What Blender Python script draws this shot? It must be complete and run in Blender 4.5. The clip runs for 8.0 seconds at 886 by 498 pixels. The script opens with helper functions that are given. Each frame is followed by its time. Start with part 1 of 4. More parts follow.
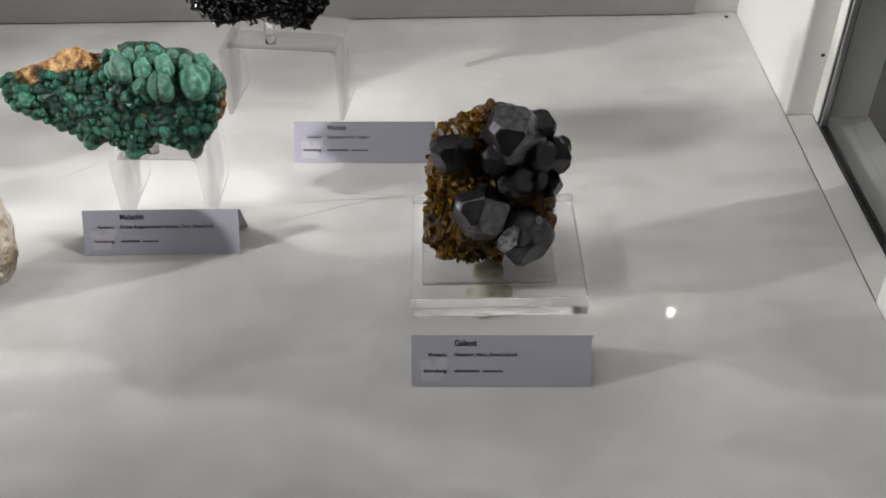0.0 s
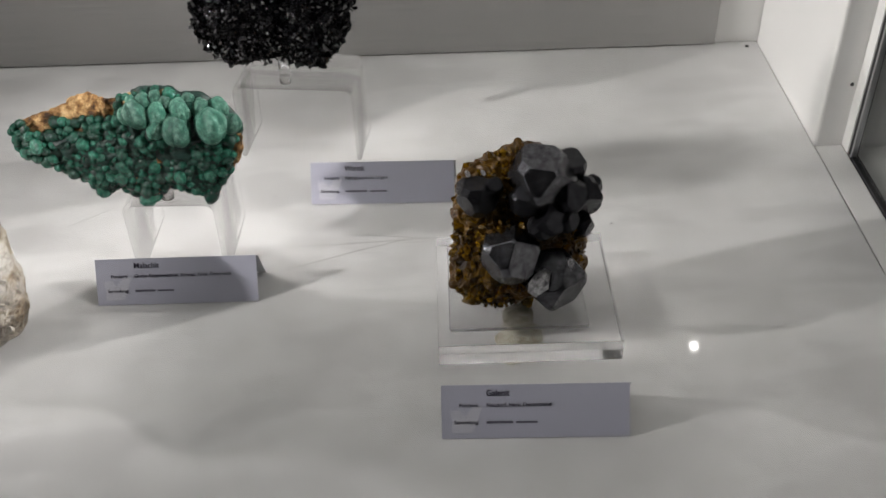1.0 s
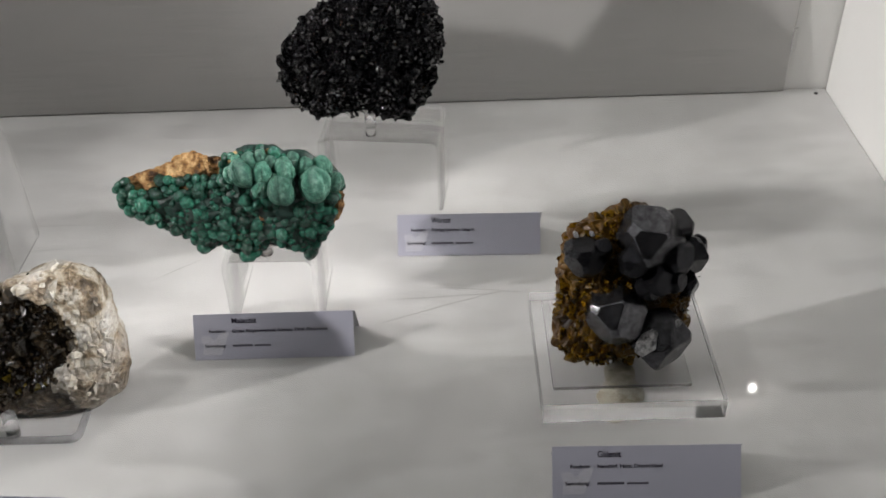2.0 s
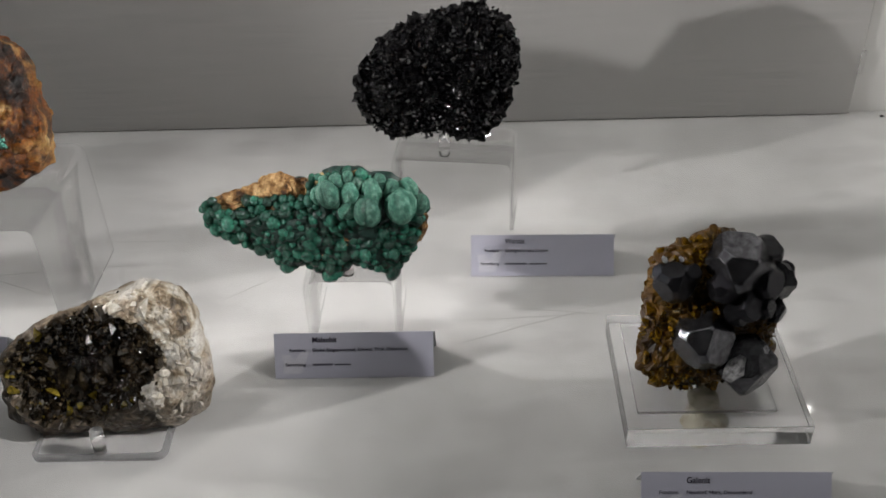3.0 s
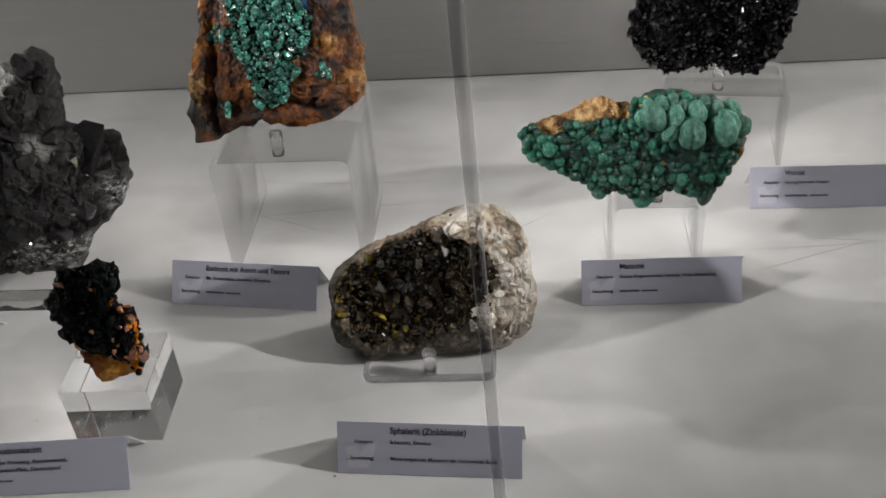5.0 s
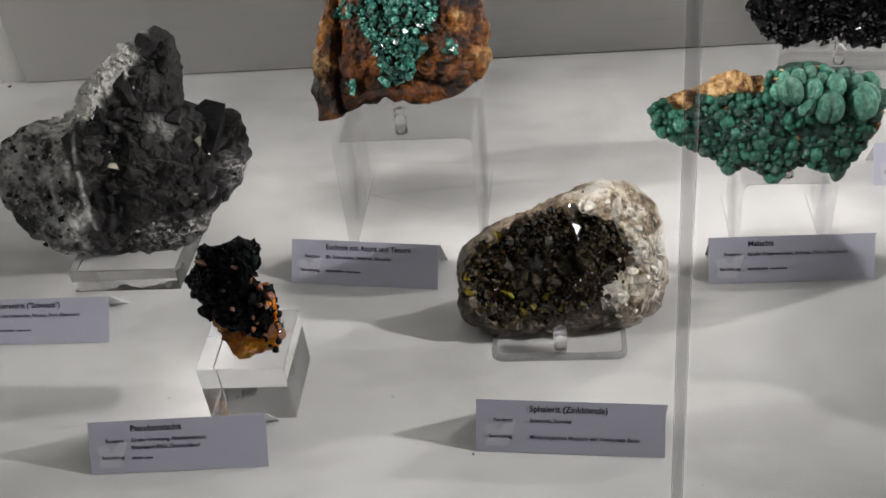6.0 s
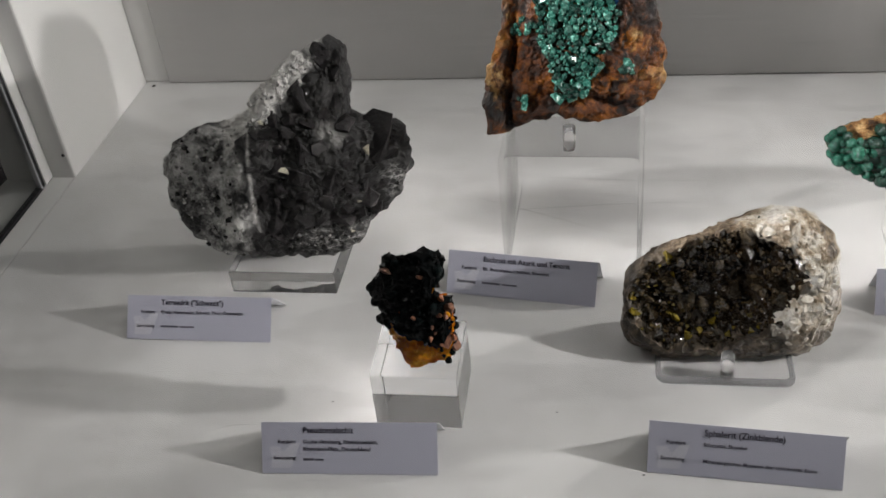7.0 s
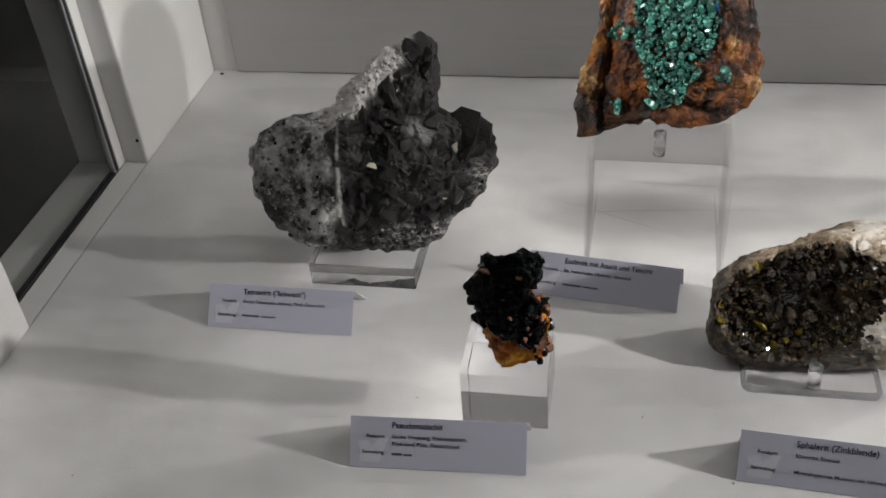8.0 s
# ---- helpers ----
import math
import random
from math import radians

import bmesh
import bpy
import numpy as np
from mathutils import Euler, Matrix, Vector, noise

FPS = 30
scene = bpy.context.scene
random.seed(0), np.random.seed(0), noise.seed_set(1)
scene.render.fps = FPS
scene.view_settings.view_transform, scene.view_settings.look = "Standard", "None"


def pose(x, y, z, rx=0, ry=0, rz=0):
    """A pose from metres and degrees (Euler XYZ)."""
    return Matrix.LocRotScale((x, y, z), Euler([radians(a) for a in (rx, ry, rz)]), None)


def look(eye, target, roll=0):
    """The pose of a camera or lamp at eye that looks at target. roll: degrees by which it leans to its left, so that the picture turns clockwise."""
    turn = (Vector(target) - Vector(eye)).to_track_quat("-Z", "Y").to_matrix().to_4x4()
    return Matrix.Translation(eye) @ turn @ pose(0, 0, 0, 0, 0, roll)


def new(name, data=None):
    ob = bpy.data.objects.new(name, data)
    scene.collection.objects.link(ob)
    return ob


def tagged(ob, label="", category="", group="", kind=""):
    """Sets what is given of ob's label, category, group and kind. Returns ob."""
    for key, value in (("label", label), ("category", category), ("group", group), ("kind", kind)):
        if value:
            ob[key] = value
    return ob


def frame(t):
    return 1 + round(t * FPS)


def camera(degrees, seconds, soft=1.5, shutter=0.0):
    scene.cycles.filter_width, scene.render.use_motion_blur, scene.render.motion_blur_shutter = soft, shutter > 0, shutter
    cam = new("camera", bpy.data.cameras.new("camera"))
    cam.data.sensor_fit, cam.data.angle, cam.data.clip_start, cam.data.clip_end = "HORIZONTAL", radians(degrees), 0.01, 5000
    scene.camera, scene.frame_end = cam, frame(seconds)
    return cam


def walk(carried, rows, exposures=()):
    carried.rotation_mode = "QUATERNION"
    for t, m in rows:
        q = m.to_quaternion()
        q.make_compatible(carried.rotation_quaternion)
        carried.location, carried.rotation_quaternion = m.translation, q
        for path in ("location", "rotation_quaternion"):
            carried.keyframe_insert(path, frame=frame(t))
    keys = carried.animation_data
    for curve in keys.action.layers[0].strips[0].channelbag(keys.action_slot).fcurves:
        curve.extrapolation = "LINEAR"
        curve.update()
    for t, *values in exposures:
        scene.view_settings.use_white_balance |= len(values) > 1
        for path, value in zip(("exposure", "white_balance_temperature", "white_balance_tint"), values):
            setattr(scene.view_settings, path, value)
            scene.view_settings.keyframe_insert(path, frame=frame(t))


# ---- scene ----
cam = camera(47.2, 8.0)
PATH = [
    (0, (0.0033, 0.0035, 0.3840), (0.0033, 0.3073, 0.1238), -0.82),
    (0.5, (0.0085, 0.0210, 0.3677), (0.0058, 0.3300, 0.1137), -2.42),
    (1, (-0.0088, 0.0241, 0.3778), (-0.0098, 0.3352, 0.1263), -2.01),
    (1.5, (-0.0378, 0.0318, 0.3881), (-0.0406, 0.3469, 0.1417), -2.24),
    (1.7, (-0.0472, 0.0331, 0.3922), (-0.0496, 0.3484, 0.1460), -2.21),
    (2.8, (-0.0861, 0.0375, 0.4022), (-0.0938, 0.3569, 0.1616), -2.05),
    (3, (-0.0942, 0.0368, 0.4037), (-0.1038, 0.3556, 0.1622), -2.25),
    (3.5, (-0.1291, 0.0283, 0.3896), (-0.1362, 0.3474, 0.1485), -2.53),
    (4, (-0.1751, 0.0177, 0.3787), (-0.1856, 0.3337, 0.1337), -3.13),
    (4.5, (-0.2093, 0.0089, 0.3859), (-0.2296, 0.3283, 0.1459), -3.23),
    (4.7, (-0.2217, 0.0079, 0.3870), (-0.2455, 0.3257, 0.1454), -4.05),
    (5.8, (-0.2829, 0.0038, 0.3806), (-0.3234, 0.3176, 0.1358), -6.49),
    (6, (-0.2900, 0.0052, 0.3839), (-0.3341, 0.3170, 0.1372), -6.85),
    (6.5, (-0.3232, 0.0013, 0.3906), (-0.3780, 0.3135, 0.1466), -6.64),
    (7, (-0.3493, -0.0012, 0.3949), (-0.4153, 0.3100, 0.1525), -6.59),
    (7.5, (-0.3748, -0.0041, 0.3978), (-0.4490, 0.3035, 0.1530), -6.15),
    (8, (-0.3910, -0.0072, 0.4024), (-0.4613, 0.3015, 0.1581), -4.97),
]
EXPOSURES = [(0.0, 0.30), (0.5, 0.20), (1.0, 0.19), (1.7, 0.13), (3.0, -0.02), (3.5, -0.19), (4.0, -0.12), (4.5, -0.12), (5.8, 0.20), (6.5, 0.22), (7.2, 0.20), (8.0, 0.12)]
walk(cam, [(t, look(eye, target, roll)) for t, eye, target, roll in PATH], EXPOSURES)


# ---- light: four small lamps high on the side posts, a dim room ----
world = bpy.data.worlds.new("room_dark")
world.use_nodes = True
world.node_tree.nodes["Background"].inputs["Color"].default_value = (0.5, 0.55, 0.7, 1)
world.node_tree.nodes["Background"].inputs["Strength"].default_value = 0.01
scene.world = world


def case_lamp(eye, target, watts, cone=64, radius=0.010):
    data = bpy.data.lights.new("case_lamp", "SPOT")
    data.energy, data.color, data.shadow_soft_size = watts, (1.0, 0.958, 0.942), radius
    data.spot_size, data.spot_blend = radians(cone), 1.0
    ob = new("case_lamp", data)
    ob.matrix_world = look(eye, target)
    return ob


# each lamp shines across to the other half of the showcase
case_lamp((-0.742, 0.300, 0.32), (0.21, 0.60, 0.14), 19, 51)
case_lamp((0.230, 0.360, 0.305), (-0.749, 0.395, 0.06), 15.5, 54)
case_lamp((-0.742, 0.690, 0.33), (0.239, 0.45, 0.12), 11.5)
case_lamp((0.228, 0.700, 0.31), (-0.749, 0.43, 0.08), 9)
bulb = bpy.data.lights.new("corner_bulb", "POINT")
bulb.energy, bulb.shadow_soft_size, bulb.color = 0.13, 0.0034, (1.0, 0.97, 0.94)
new("corner_bulb", bulb).matrix_world = pose(0.2245, 0.7125, 0.308)
# unseen soft fill, added overhead to even out the floor brightness
panel = bpy.data.lights.new("added_top_fill", "AREA")
panel.shape, panel.size, panel.size_y, panel.energy, panel.color = "RECTANGLE", 0.92, 0.40, 0.62, (1.0, 0.985, 0.97)
new("added_top_fill", panel).matrix_world = pose(-0.255, 0.53, 0.612)
# unseen fill, added to brighten the room beyond the right window
room = bpy.data.lights.new("added_room_fill", "AREA")
room.size, room.energy, room.color = 1.2, 2.2, (0.9, 0.95, 1.0)
new("added_room_fill", room).matrix_world = look((1.9, -0.6, 1.55), (1.6, 0.4, -0.9))


# ---- materials ----
def material(name):
    m = bpy.data.materials.new(name)
    m.use_nodes = True
    return m, m.node_tree.nodes, m.node_tree.links, m.node_tree.nodes["Principled BSDF"]


def ramp(nodes, links, source, stops):
    node = nodes.new("ShaderNodeValToRGB")
    el = node.color_ramp.elements
    while len(el) < len(stops):
        el.new(0.5)
    for e, (at, colour) in zip(el, stops):
        e.position, e.color = at, (*colour, 1)
    links.new(source, node.inputs["Fac"])
    return node.outputs["Color"]


def noise_tex(nodes, links, scale, detail=5, rough=0.6, coord="Object", stretch=None):
    tc = nodes.new("ShaderNodeTexCoord")
    n = nodes.new("ShaderNodeTexNoise")
    n.inputs["Scale"].default_value, n.inputs["Detail"].default_value, n.inputs["Roughness"].default_value = scale, detail, rough
    src = tc.outputs[coord]
    if stretch:
        mp = nodes.new("ShaderNodeMapping")
        mp.inputs["Scale"].default_value = stretch
        links.new(src, mp.inputs["Vector"])
        src = mp.outputs["Vector"]
    links.new(src, n.inputs["Vector"])
    return n.outputs["Fac"]


def mix(nodes, links, fac, a, b, kind="MIX"):
    m = nodes.new("ShaderNodeMix")
    m.data_type, m.blend_type = "RGBA", kind
    for socket, value in ((m.inputs[0], fac), (m.inputs[6], a), (m.inputs[7], b)):
        if hasattr(value, "links"):
            links.new(value, socket)
        else:
            socket.default_value = value if isinstance(value, (int, float)) else (*value, 1)
    return m.outputs[2]


def bump(nodes, links, bsdf, source, strength, distance):
    b = nodes.new("ShaderNodeBump")
    b.inputs["Strength"].default_value, b.inputs["Distance"].default_value = strength, distance
    links.new(source, b.inputs["Height"])
    links.new(b.outputs["Normal"], bsdf.inputs["Normal"])


def speckled(name, stops, scale, rough=0.6, metal=0.0, fine=None, relief=0.4, distance=0.0006, coat=0.0, vary=0.0, spec=0.5):
    """A surface of mottled colour at two scales with fine relief."""
    m, nodes, links, p = material(name)
    col = ramp(nodes, links, noise_tex(nodes, links, scale), stops)
    grain = noise_tex(nodes, links, fine or scale * 6, 6, 0.7)
    col = mix(nodes, links, 0.55, col, ramp(nodes, links, grain, [(0.25, (0.45, 0.45, 0.45)), (0.6, (1, 1, 1))]), "MULTIPLY")
    if vary:
        info = nodes.new("ShaderNodeObjectInfo")
        tone = ramp(nodes, links, info.outputs["Random"], [(0.0, (1 - vary,) * 3), (1.0, (1 + vary * 0.8,) * 3)])
        col = mix(nodes, links, 1.0, col, tone, "MULTIPLY")
    links.new(col, p.inputs["Base Color"])
    p.inputs["Roughness"].default_value, p.inputs["Metallic"].default_value = rough, metal
    p.inputs["Coat Weight"].default_value = coat
    p.inputs["Specular IOR Level"].default_value = spec
    bump(nodes, links, p, grain, relief, distance)
    return m


def painted(name, colour, rough, smudge=0.06, scale=7.0, coat=0.0):
    """Smooth paint or laminate with faint smudges and dust."""
    m, nodes, links, p = material(name)
    soft = noise_tex(nodes, links, scale, 4)
    dust = noise_tex(nodes, links, 900, 2)
    lo = tuple(c * (1 - smudge) for c in colour)
    col = ramp(nodes, links, soft, [(0.35, lo), (0.65, colour)])
    col = mix(nodes, links, 0.08, col, ramp(nodes, links, dust, [(0.3, (0.6, 0.6, 0.6)), (0.5, (1, 1, 1))]), "MULTIPLY")
    links.new(col, p.inputs["Base Color"])
    r = nodes.new("ShaderNodeMapRange")
    r.inputs["To Min"].default_value, r.inputs["To Max"].default_value = rough * 0.75, rough * 1.35
    links.new(soft, r.inputs["Value"])
    links.new(r.outputs["Result"], p.inputs["Roughness"])
    p.inputs["Coat Weight"].default_value, p.inputs["Coat Roughness"].default_value = coat, 0.05
    return m


# smudge tone here also paints blotches of light refracted by the acrylic
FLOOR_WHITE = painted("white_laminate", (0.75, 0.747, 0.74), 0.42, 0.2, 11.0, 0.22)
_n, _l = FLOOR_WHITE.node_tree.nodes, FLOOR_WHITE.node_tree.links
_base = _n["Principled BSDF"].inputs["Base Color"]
# soft streaks of refracted light and shade, put into the floor colour
_light_streaks = ramp(_n, _l, noise_tex(_n, _l, 16, 5, 0.55, "Object", (0.45, 1.3, 1.0)), [(0.40, (0.89, 0.89, 0.89)), (0.48, (1, 1, 1)), (0.55, (0.955, 0.955, 0.95)), (0.61, (1, 1, 1))])
_l.new(mix(_n, _l, 1.0, _base.links[0].from_socket, _light_streaks, "MULTIPLY"), _base)
WALL_WHITE = painted("white_case_paint", (0.74, 0.735, 0.72), 0.45, 0.05, 5.0)
POST_WHITE = painted("white_lacquer", (0.78, 0.775, 0.76), 0.35, 0.03)
GASKET = painted("black_rubber", (0.015, 0.015, 0.017), 0.6, 0.2)
METAL, _n, _l, _p = material("brushed_aluminium")
_l.new(ramp(_n, _l, noise_tex(_n, _l, 300, 3, 0.6, "Object", (1, 1, 0.05)), [(0.3, (0.45, 0.46, 0.48)), (0.7, (0.7, 0.7, 0.72))]), _p.inputs["Base Color"])
_p.inputs["Metallic"].default_value, _p.inputs["Roughness"].default_value = 1.0, 0.35
ROOM_DARK = painted("dark_room_paint", (0.035, 0.036, 0.04), 0.8, 0.2, 2.0)
ROOM_BLUE = painted("dark_blue_paint", (0.008, 0.018, 0.085), 0.7, 0.2, 2.0)
CARPET = speckled("dark_carpet", [(0.3, (0.03, 0.03, 0.033)), (0.7, (0.06, 0.06, 0.065))], 20, 0.95)

# woven grey fabric of the back panel
FABRIC, _n, _l, _p = material("grey_fabric_panel")
_weft = noise_tex(_n, _l, 420, 3, 0.6, "Object", (0.05, 1, 1.5))
_warp = noise_tex(_n, _l, 300, 2, 0.5, "Object", (1.2, 1, 0.1))
_c = ramp(_n, _l, _weft, [(0.3, (0.46, 0.452, 0.442)), (0.7, (0.52, 0.512, 0.502))])
_c = mix(_n, _l, 0.18, _c, ramp(_n, _l, _warp, [(0.3, (0.7, 0.7, 0.7)), (0.7, (1, 1, 1))]), "MULTIPLY")
_l.new(_c, _p.inputs["Base Color"])
_p.inputs["Roughness"].default_value = 0.85
bump(_n, _l, _p, _weft, 0.35, 0.0004)

CARD = painted("lilac_card_paper", (0.57, 0.575, 0.685), 0.7, 0.05, 40.0)
CARD_PALE = painted("pale_print_on_card", (0.68, 0.68, 0.76), 0.7, 0.05, 60.0)
CARD_BACK = painted("white_card_paper", (0.78, 0.78, 0.8), 0.75, 0.04, 40.0)
INK_GREY = painted("grey_ink", (0.15, 0.145, 0.19), 0.6, 0.1)
INK = painted("dark_blue_black_ink", (0.035, 0.03, 0.055), 0.6, 0.1)


def clear(name, tint, gloss_rough=0.03, gloss=0.035):
    """Thin clear sheet: lets the light straight through, with a Fresnel gloss."""
    m, nodes, links, p = material(name)
    nodes.remove(p)
    out = nodes["Material Output"]
    see, shine, both, face = (nodes.new(k) for k in ("ShaderNodeBsdfTransparent", "ShaderNodeBsdfGlossy", "ShaderNodeMixShader", "ShaderNodeLayerWeight"))
    see.inputs["Color"].default_value = (*tint, 1)
    shine.inputs["Roughness"].default_value = gloss_rough
    power, scaled = nodes.new("ShaderNodeMath"), nodes.new("ShaderNodeMath")
    power.operation, power.inputs[1].default_value = "POWER", 5.0
    scaled.operation, scaled.inputs[1].default_value, scaled.inputs[2].default_value = "MULTIPLY_ADD", 0.9 if gloss < 0.04 else 0.35, gloss
    face.inputs["Blend"].default_value = 0.5
    links.new(face.outputs["Facing"], power.inputs[0])
    links.new(power.outputs["Value"], scaled.inputs[0])
    links.new(scaled.outputs["Value"], both.inputs["Fac"])
    links.new(see.outputs["BSDF"], both.inputs[1])
    links.new(shine.outputs["BSDF"], both.inputs[2])
    links.new(both.outputs["Shader"], out.inputs["Surface"])
    return m


def solid_clear(name, tint, rough=0.0, ior=1.49):
    m, nodes, links, p = material(name)
    p.inputs["Base Color"].default_value = (*tint, 1)
    p.inputs["Transmission Weight"].default_value, p.inputs["IOR"].default_value = 1.0, ior
    p.inputs["Roughness"].default_value = rough
    return m


GLASS = clear("case_glass", (0.985, 0.99, 0.985))
ACRYLIC = solid_clear("clear_acrylic_block", (0.99, 0.99, 0.995))
_n, _l = ACRYLIC.node_tree.nodes, ACRYLIC.node_tree.links
_see, _both = _n.new("ShaderNodeBsdfTransparent"), _n.new("ShaderNodeMixShader")
_both.inputs["Fac"].default_value = 0.96
_l.new(_see.outputs["BSDF"], _both.inputs[1])
_l.new(_n["Principled BSDF"].outputs["BSDF"], _both.inputs[2])
_l.new(_both.outputs["Shader"], _n["Material Output"].inputs["Surface"])
SHEET_BENT = ACRYLIC.copy()
SHEET_BENT.name = "clear_bent_acrylic"
next(n for n in SHEET_BENT.node_tree.nodes if n.type == "MIX_SHADER").inputs["Fac"].default_value = 0.66
BRIDGE = SHEET_BENT.copy()
BRIDGE.name = "clear_bridge_acrylic"
next(n for n in BRIDGE.node_tree.nodes if n.type == "MIX_SHADER").inputs["Fac"].default_value = 0.40
SEAL, _n, _l, _p = material("clear_grey_seal")
_p.inputs["Base Color"].default_value = (0.30, 0.30, 0.31, 1)
_p.inputs["Roughness"].default_value = 0.4
_see, _both = _n.new("ShaderNodeBsdfTransparent"), _n.new("ShaderNodeMixShader")
_see.inputs["Color"].default_value = (0.93, 0.93, 0.93, 1)
_both.inputs["Fac"].default_value = 0.42
_l.new(_see.outputs["BSDF"], _both.inputs[1])
_l.new(_p.outputs["BSDF"], _both.inputs[2])
_l.new(_both.outputs["Shader"], _n["Material Output"].inputs["Surface"])
CLIP = solid_clear("clear_plastic_clip", (0.95, 0.95, 0.95), 0.25)
PUTTY = speckled("cream_putty", [(0.35, (0.22, 0.20, 0.14)), (0.5, (0.48, 0.45, 0.36)), (0.7, (0.64, 0.62, 0.54))], 160, 0.6)


# ---- mesh helpers ----
def link_mesh(name, me, mat, parent=None, label="", m=None, smooth=False):
    ob = new(name, me)
    if not me.materials:
        me.materials.append(mat)
    if smooth:
        me.polygons.foreach_set("use_smooth", [True] * len(me.polygons))
    ob.parent = parent
    if m is not None:
        ob.matrix_basis = m
    return tagged(ob, label)


def part(name, bm, mat, parent=None, label="", smooth=False):
    me = bpy.data.meshes.new(name)
    bm.to_mesh(me)
    bm.free()
    return link_mesh(name, me, mat, parent, label, None, smooth)


def box_bm(x0, x1, y0, y1, z0, z1, edge=0.0, bm=None, segments=2):
    bm = bm or bmesh.new()
    made = bmesh.ops.create_cube(bm, size=1, matrix=Matrix.Translation(((x0 + x1) / 2, (y0 + y1) / 2, (z0 + z1) / 2)) @ Matrix.Diagonal((x1 - x0, y1 - y0, z1 - z0, 1)))
    if edge:
        edges = list({e for v in made["verts"] for e in v.link_edges})
        bmesh.ops.bevel(bm, geom=edges, offset=edge, segments=segments, affect="EDGES", profile=0.5)
    return bm


def structure(name, label, mat, *dims, edge=0.0015):
    return tagged(part(name, box_bm(*dims, edge=edge), mat), label, kind="structure")


def empty(name, m, label, category, group=""):
    ob = new(name)
    ob.empty_display_size = 0.01
    ob.matrix_basis = m
    return tagged(ob, label, category, group)


# ---- the showcase: a metre wide, half a metre deep ----
LEFT, RIGHT, BACK, FRONT = -0.7495, 0.239, 0.737, 0.2440
TOP, OUT = 0.62, 0.058
structure("floor", "white laminate showcase floor with painted light blotches, faint scratches and dust", FLOOR_WHITE, LEFT + 0.0004, RIGHT - 0.0004, FRONT - 0.03, BACK, -0.018, 0.0, edge=0.0004)
structure("subfloor", "dark board under the showcase floor", GASKET, LEFT - OUT, RIGHT + OUT, FRONT - 0.04, BACK + 0.06, -0.04, -0.019)
structure("wall_back", "white painted rear wall of the showcase", WALL_WHITE, LEFT - OUT, RIGHT + OUT, BACK, BACK + 0.05, -0.019, TOP)
structure("back_panel", "grey woven fabric panel fixed on the rear wall", FABRIC, -0.7275, 0.2055, 0.7325, BACK - 0.0002, 0.0006, TOP - 0.01, edge=0.0012)
# white top added out of view as a reflector for the lamps
structure("ceiling", "unseen white top added to bounce light into the showcase", WALL_WHITE, LEFT - OUT, RIGHT + OUT, FRONT - 0.04, BACK + 0.05, TOP, TOP + 0.03)
for side, inner, sgn in (("left", LEFT, -1), ("right", RIGHT, 1)):
    def span(a, b, inner=inner, sgn=sgn):
        return tuple(sorted((inner + sgn * a, inner + sgn * b)))
    structure("wall_" + side, "white painted rear part of the showcase side", WALL_WHITE, *span(0, OUT), 0.589, BACK - 0.0005, -0.018, TOP, edge=0.002)
    structure("post_" + side, "white lacquered front post of the showcase", POST_WHITE, *span(0, OUT), FRONT - 0.03, 0.404, -0.018, TOP, edge=0.002)
    structure("sill_" + side, "white sill beside the floor under the side window", WALL_WHITE, *span(0.0004, 0.0185), 0.4045, 0.5885, -0.018, -0.0004, edge=0.0006)
    structure("ledge_" + side, "white ledge outside the side window", WALL_WHITE, *span(0.024, OUT), 0.4045, 0.5885, -0.018, -0.0025, edge=0.0006)
    window = tagged(new("window_" + side), "fixed side window of clear glass in a slim white frame", "window", kind="structure")
    for nm, lab, mat, dims in (
        ("frame_strip", "white frame strip", POST_WHITE, (*span(0.0182, 0.0245), 0.5775, 0.5888, 0.0, TOP)),
        ("gasket", "black rubber gasket", GASKET, (*span(0.0190, 0.0240), 0.5735, 0.5775, 0.0, TOP)),
        ("edge_trim", "aluminium edge trim", METAL, (*span(0.0187, 0.0225), 0.5715, 0.5735, 0.0, TOP)),
        ("bottom_gasket", "black rubber gasket", GASKET, (*span(0.0188, 0.0240), 0.4045, 0.5735, -0.018, 0.0012)),
        ("pane", "", GLASS, (*span(0.0205, 0.0235), 0.4046, 0.5734, 0.0012, TOP)),
    ):
        part(nm, box_bm(*dims, edge=0.0004), mat, window, lab)
    bm = bmesh.new()
    bmesh.ops.create_cone(bm, cap_ends=True, segments=12, radius1=0.0016, radius2=0.0016, depth=0.0006, matrix=Matrix.Translation((inner - sgn * 0.0095, BACK - 0.0085, 0.0002)))
    tagged(part("screw_hole", bm, GASKET), "small dark screw hole in the floor corner", "screw hole", kind="structure")

for x, z in ((0.2543, 0.0452), (-0.7532, 0.0188)):
    bm = bmesh.new()
    bmesh.ops.create_cone(bm, cap_ends=True, segments=14, radius1=0.0014, radius2=0.0011, depth=0.0008, matrix=Matrix.Translation((x, 0.5887, z)) @ pose(0, 0, 0, 90, 0, 0))
    tagged(part("jamb_screw", bm, GASKET), "small dark screw in the white window jamb", "screw", kind="structure")
tagged(part("panel_clip", box_bm(0.2035, 0.2075, 0.7305, 0.7324, 0.036, 0.055, edge=0.0008), CLIP), "small clear plastic clip holding the fabric panel", "clip", kind="structure")
front = tagged(new("window_front"), "two front glass panes meeting in a vertical joint", "window", kind="structure")
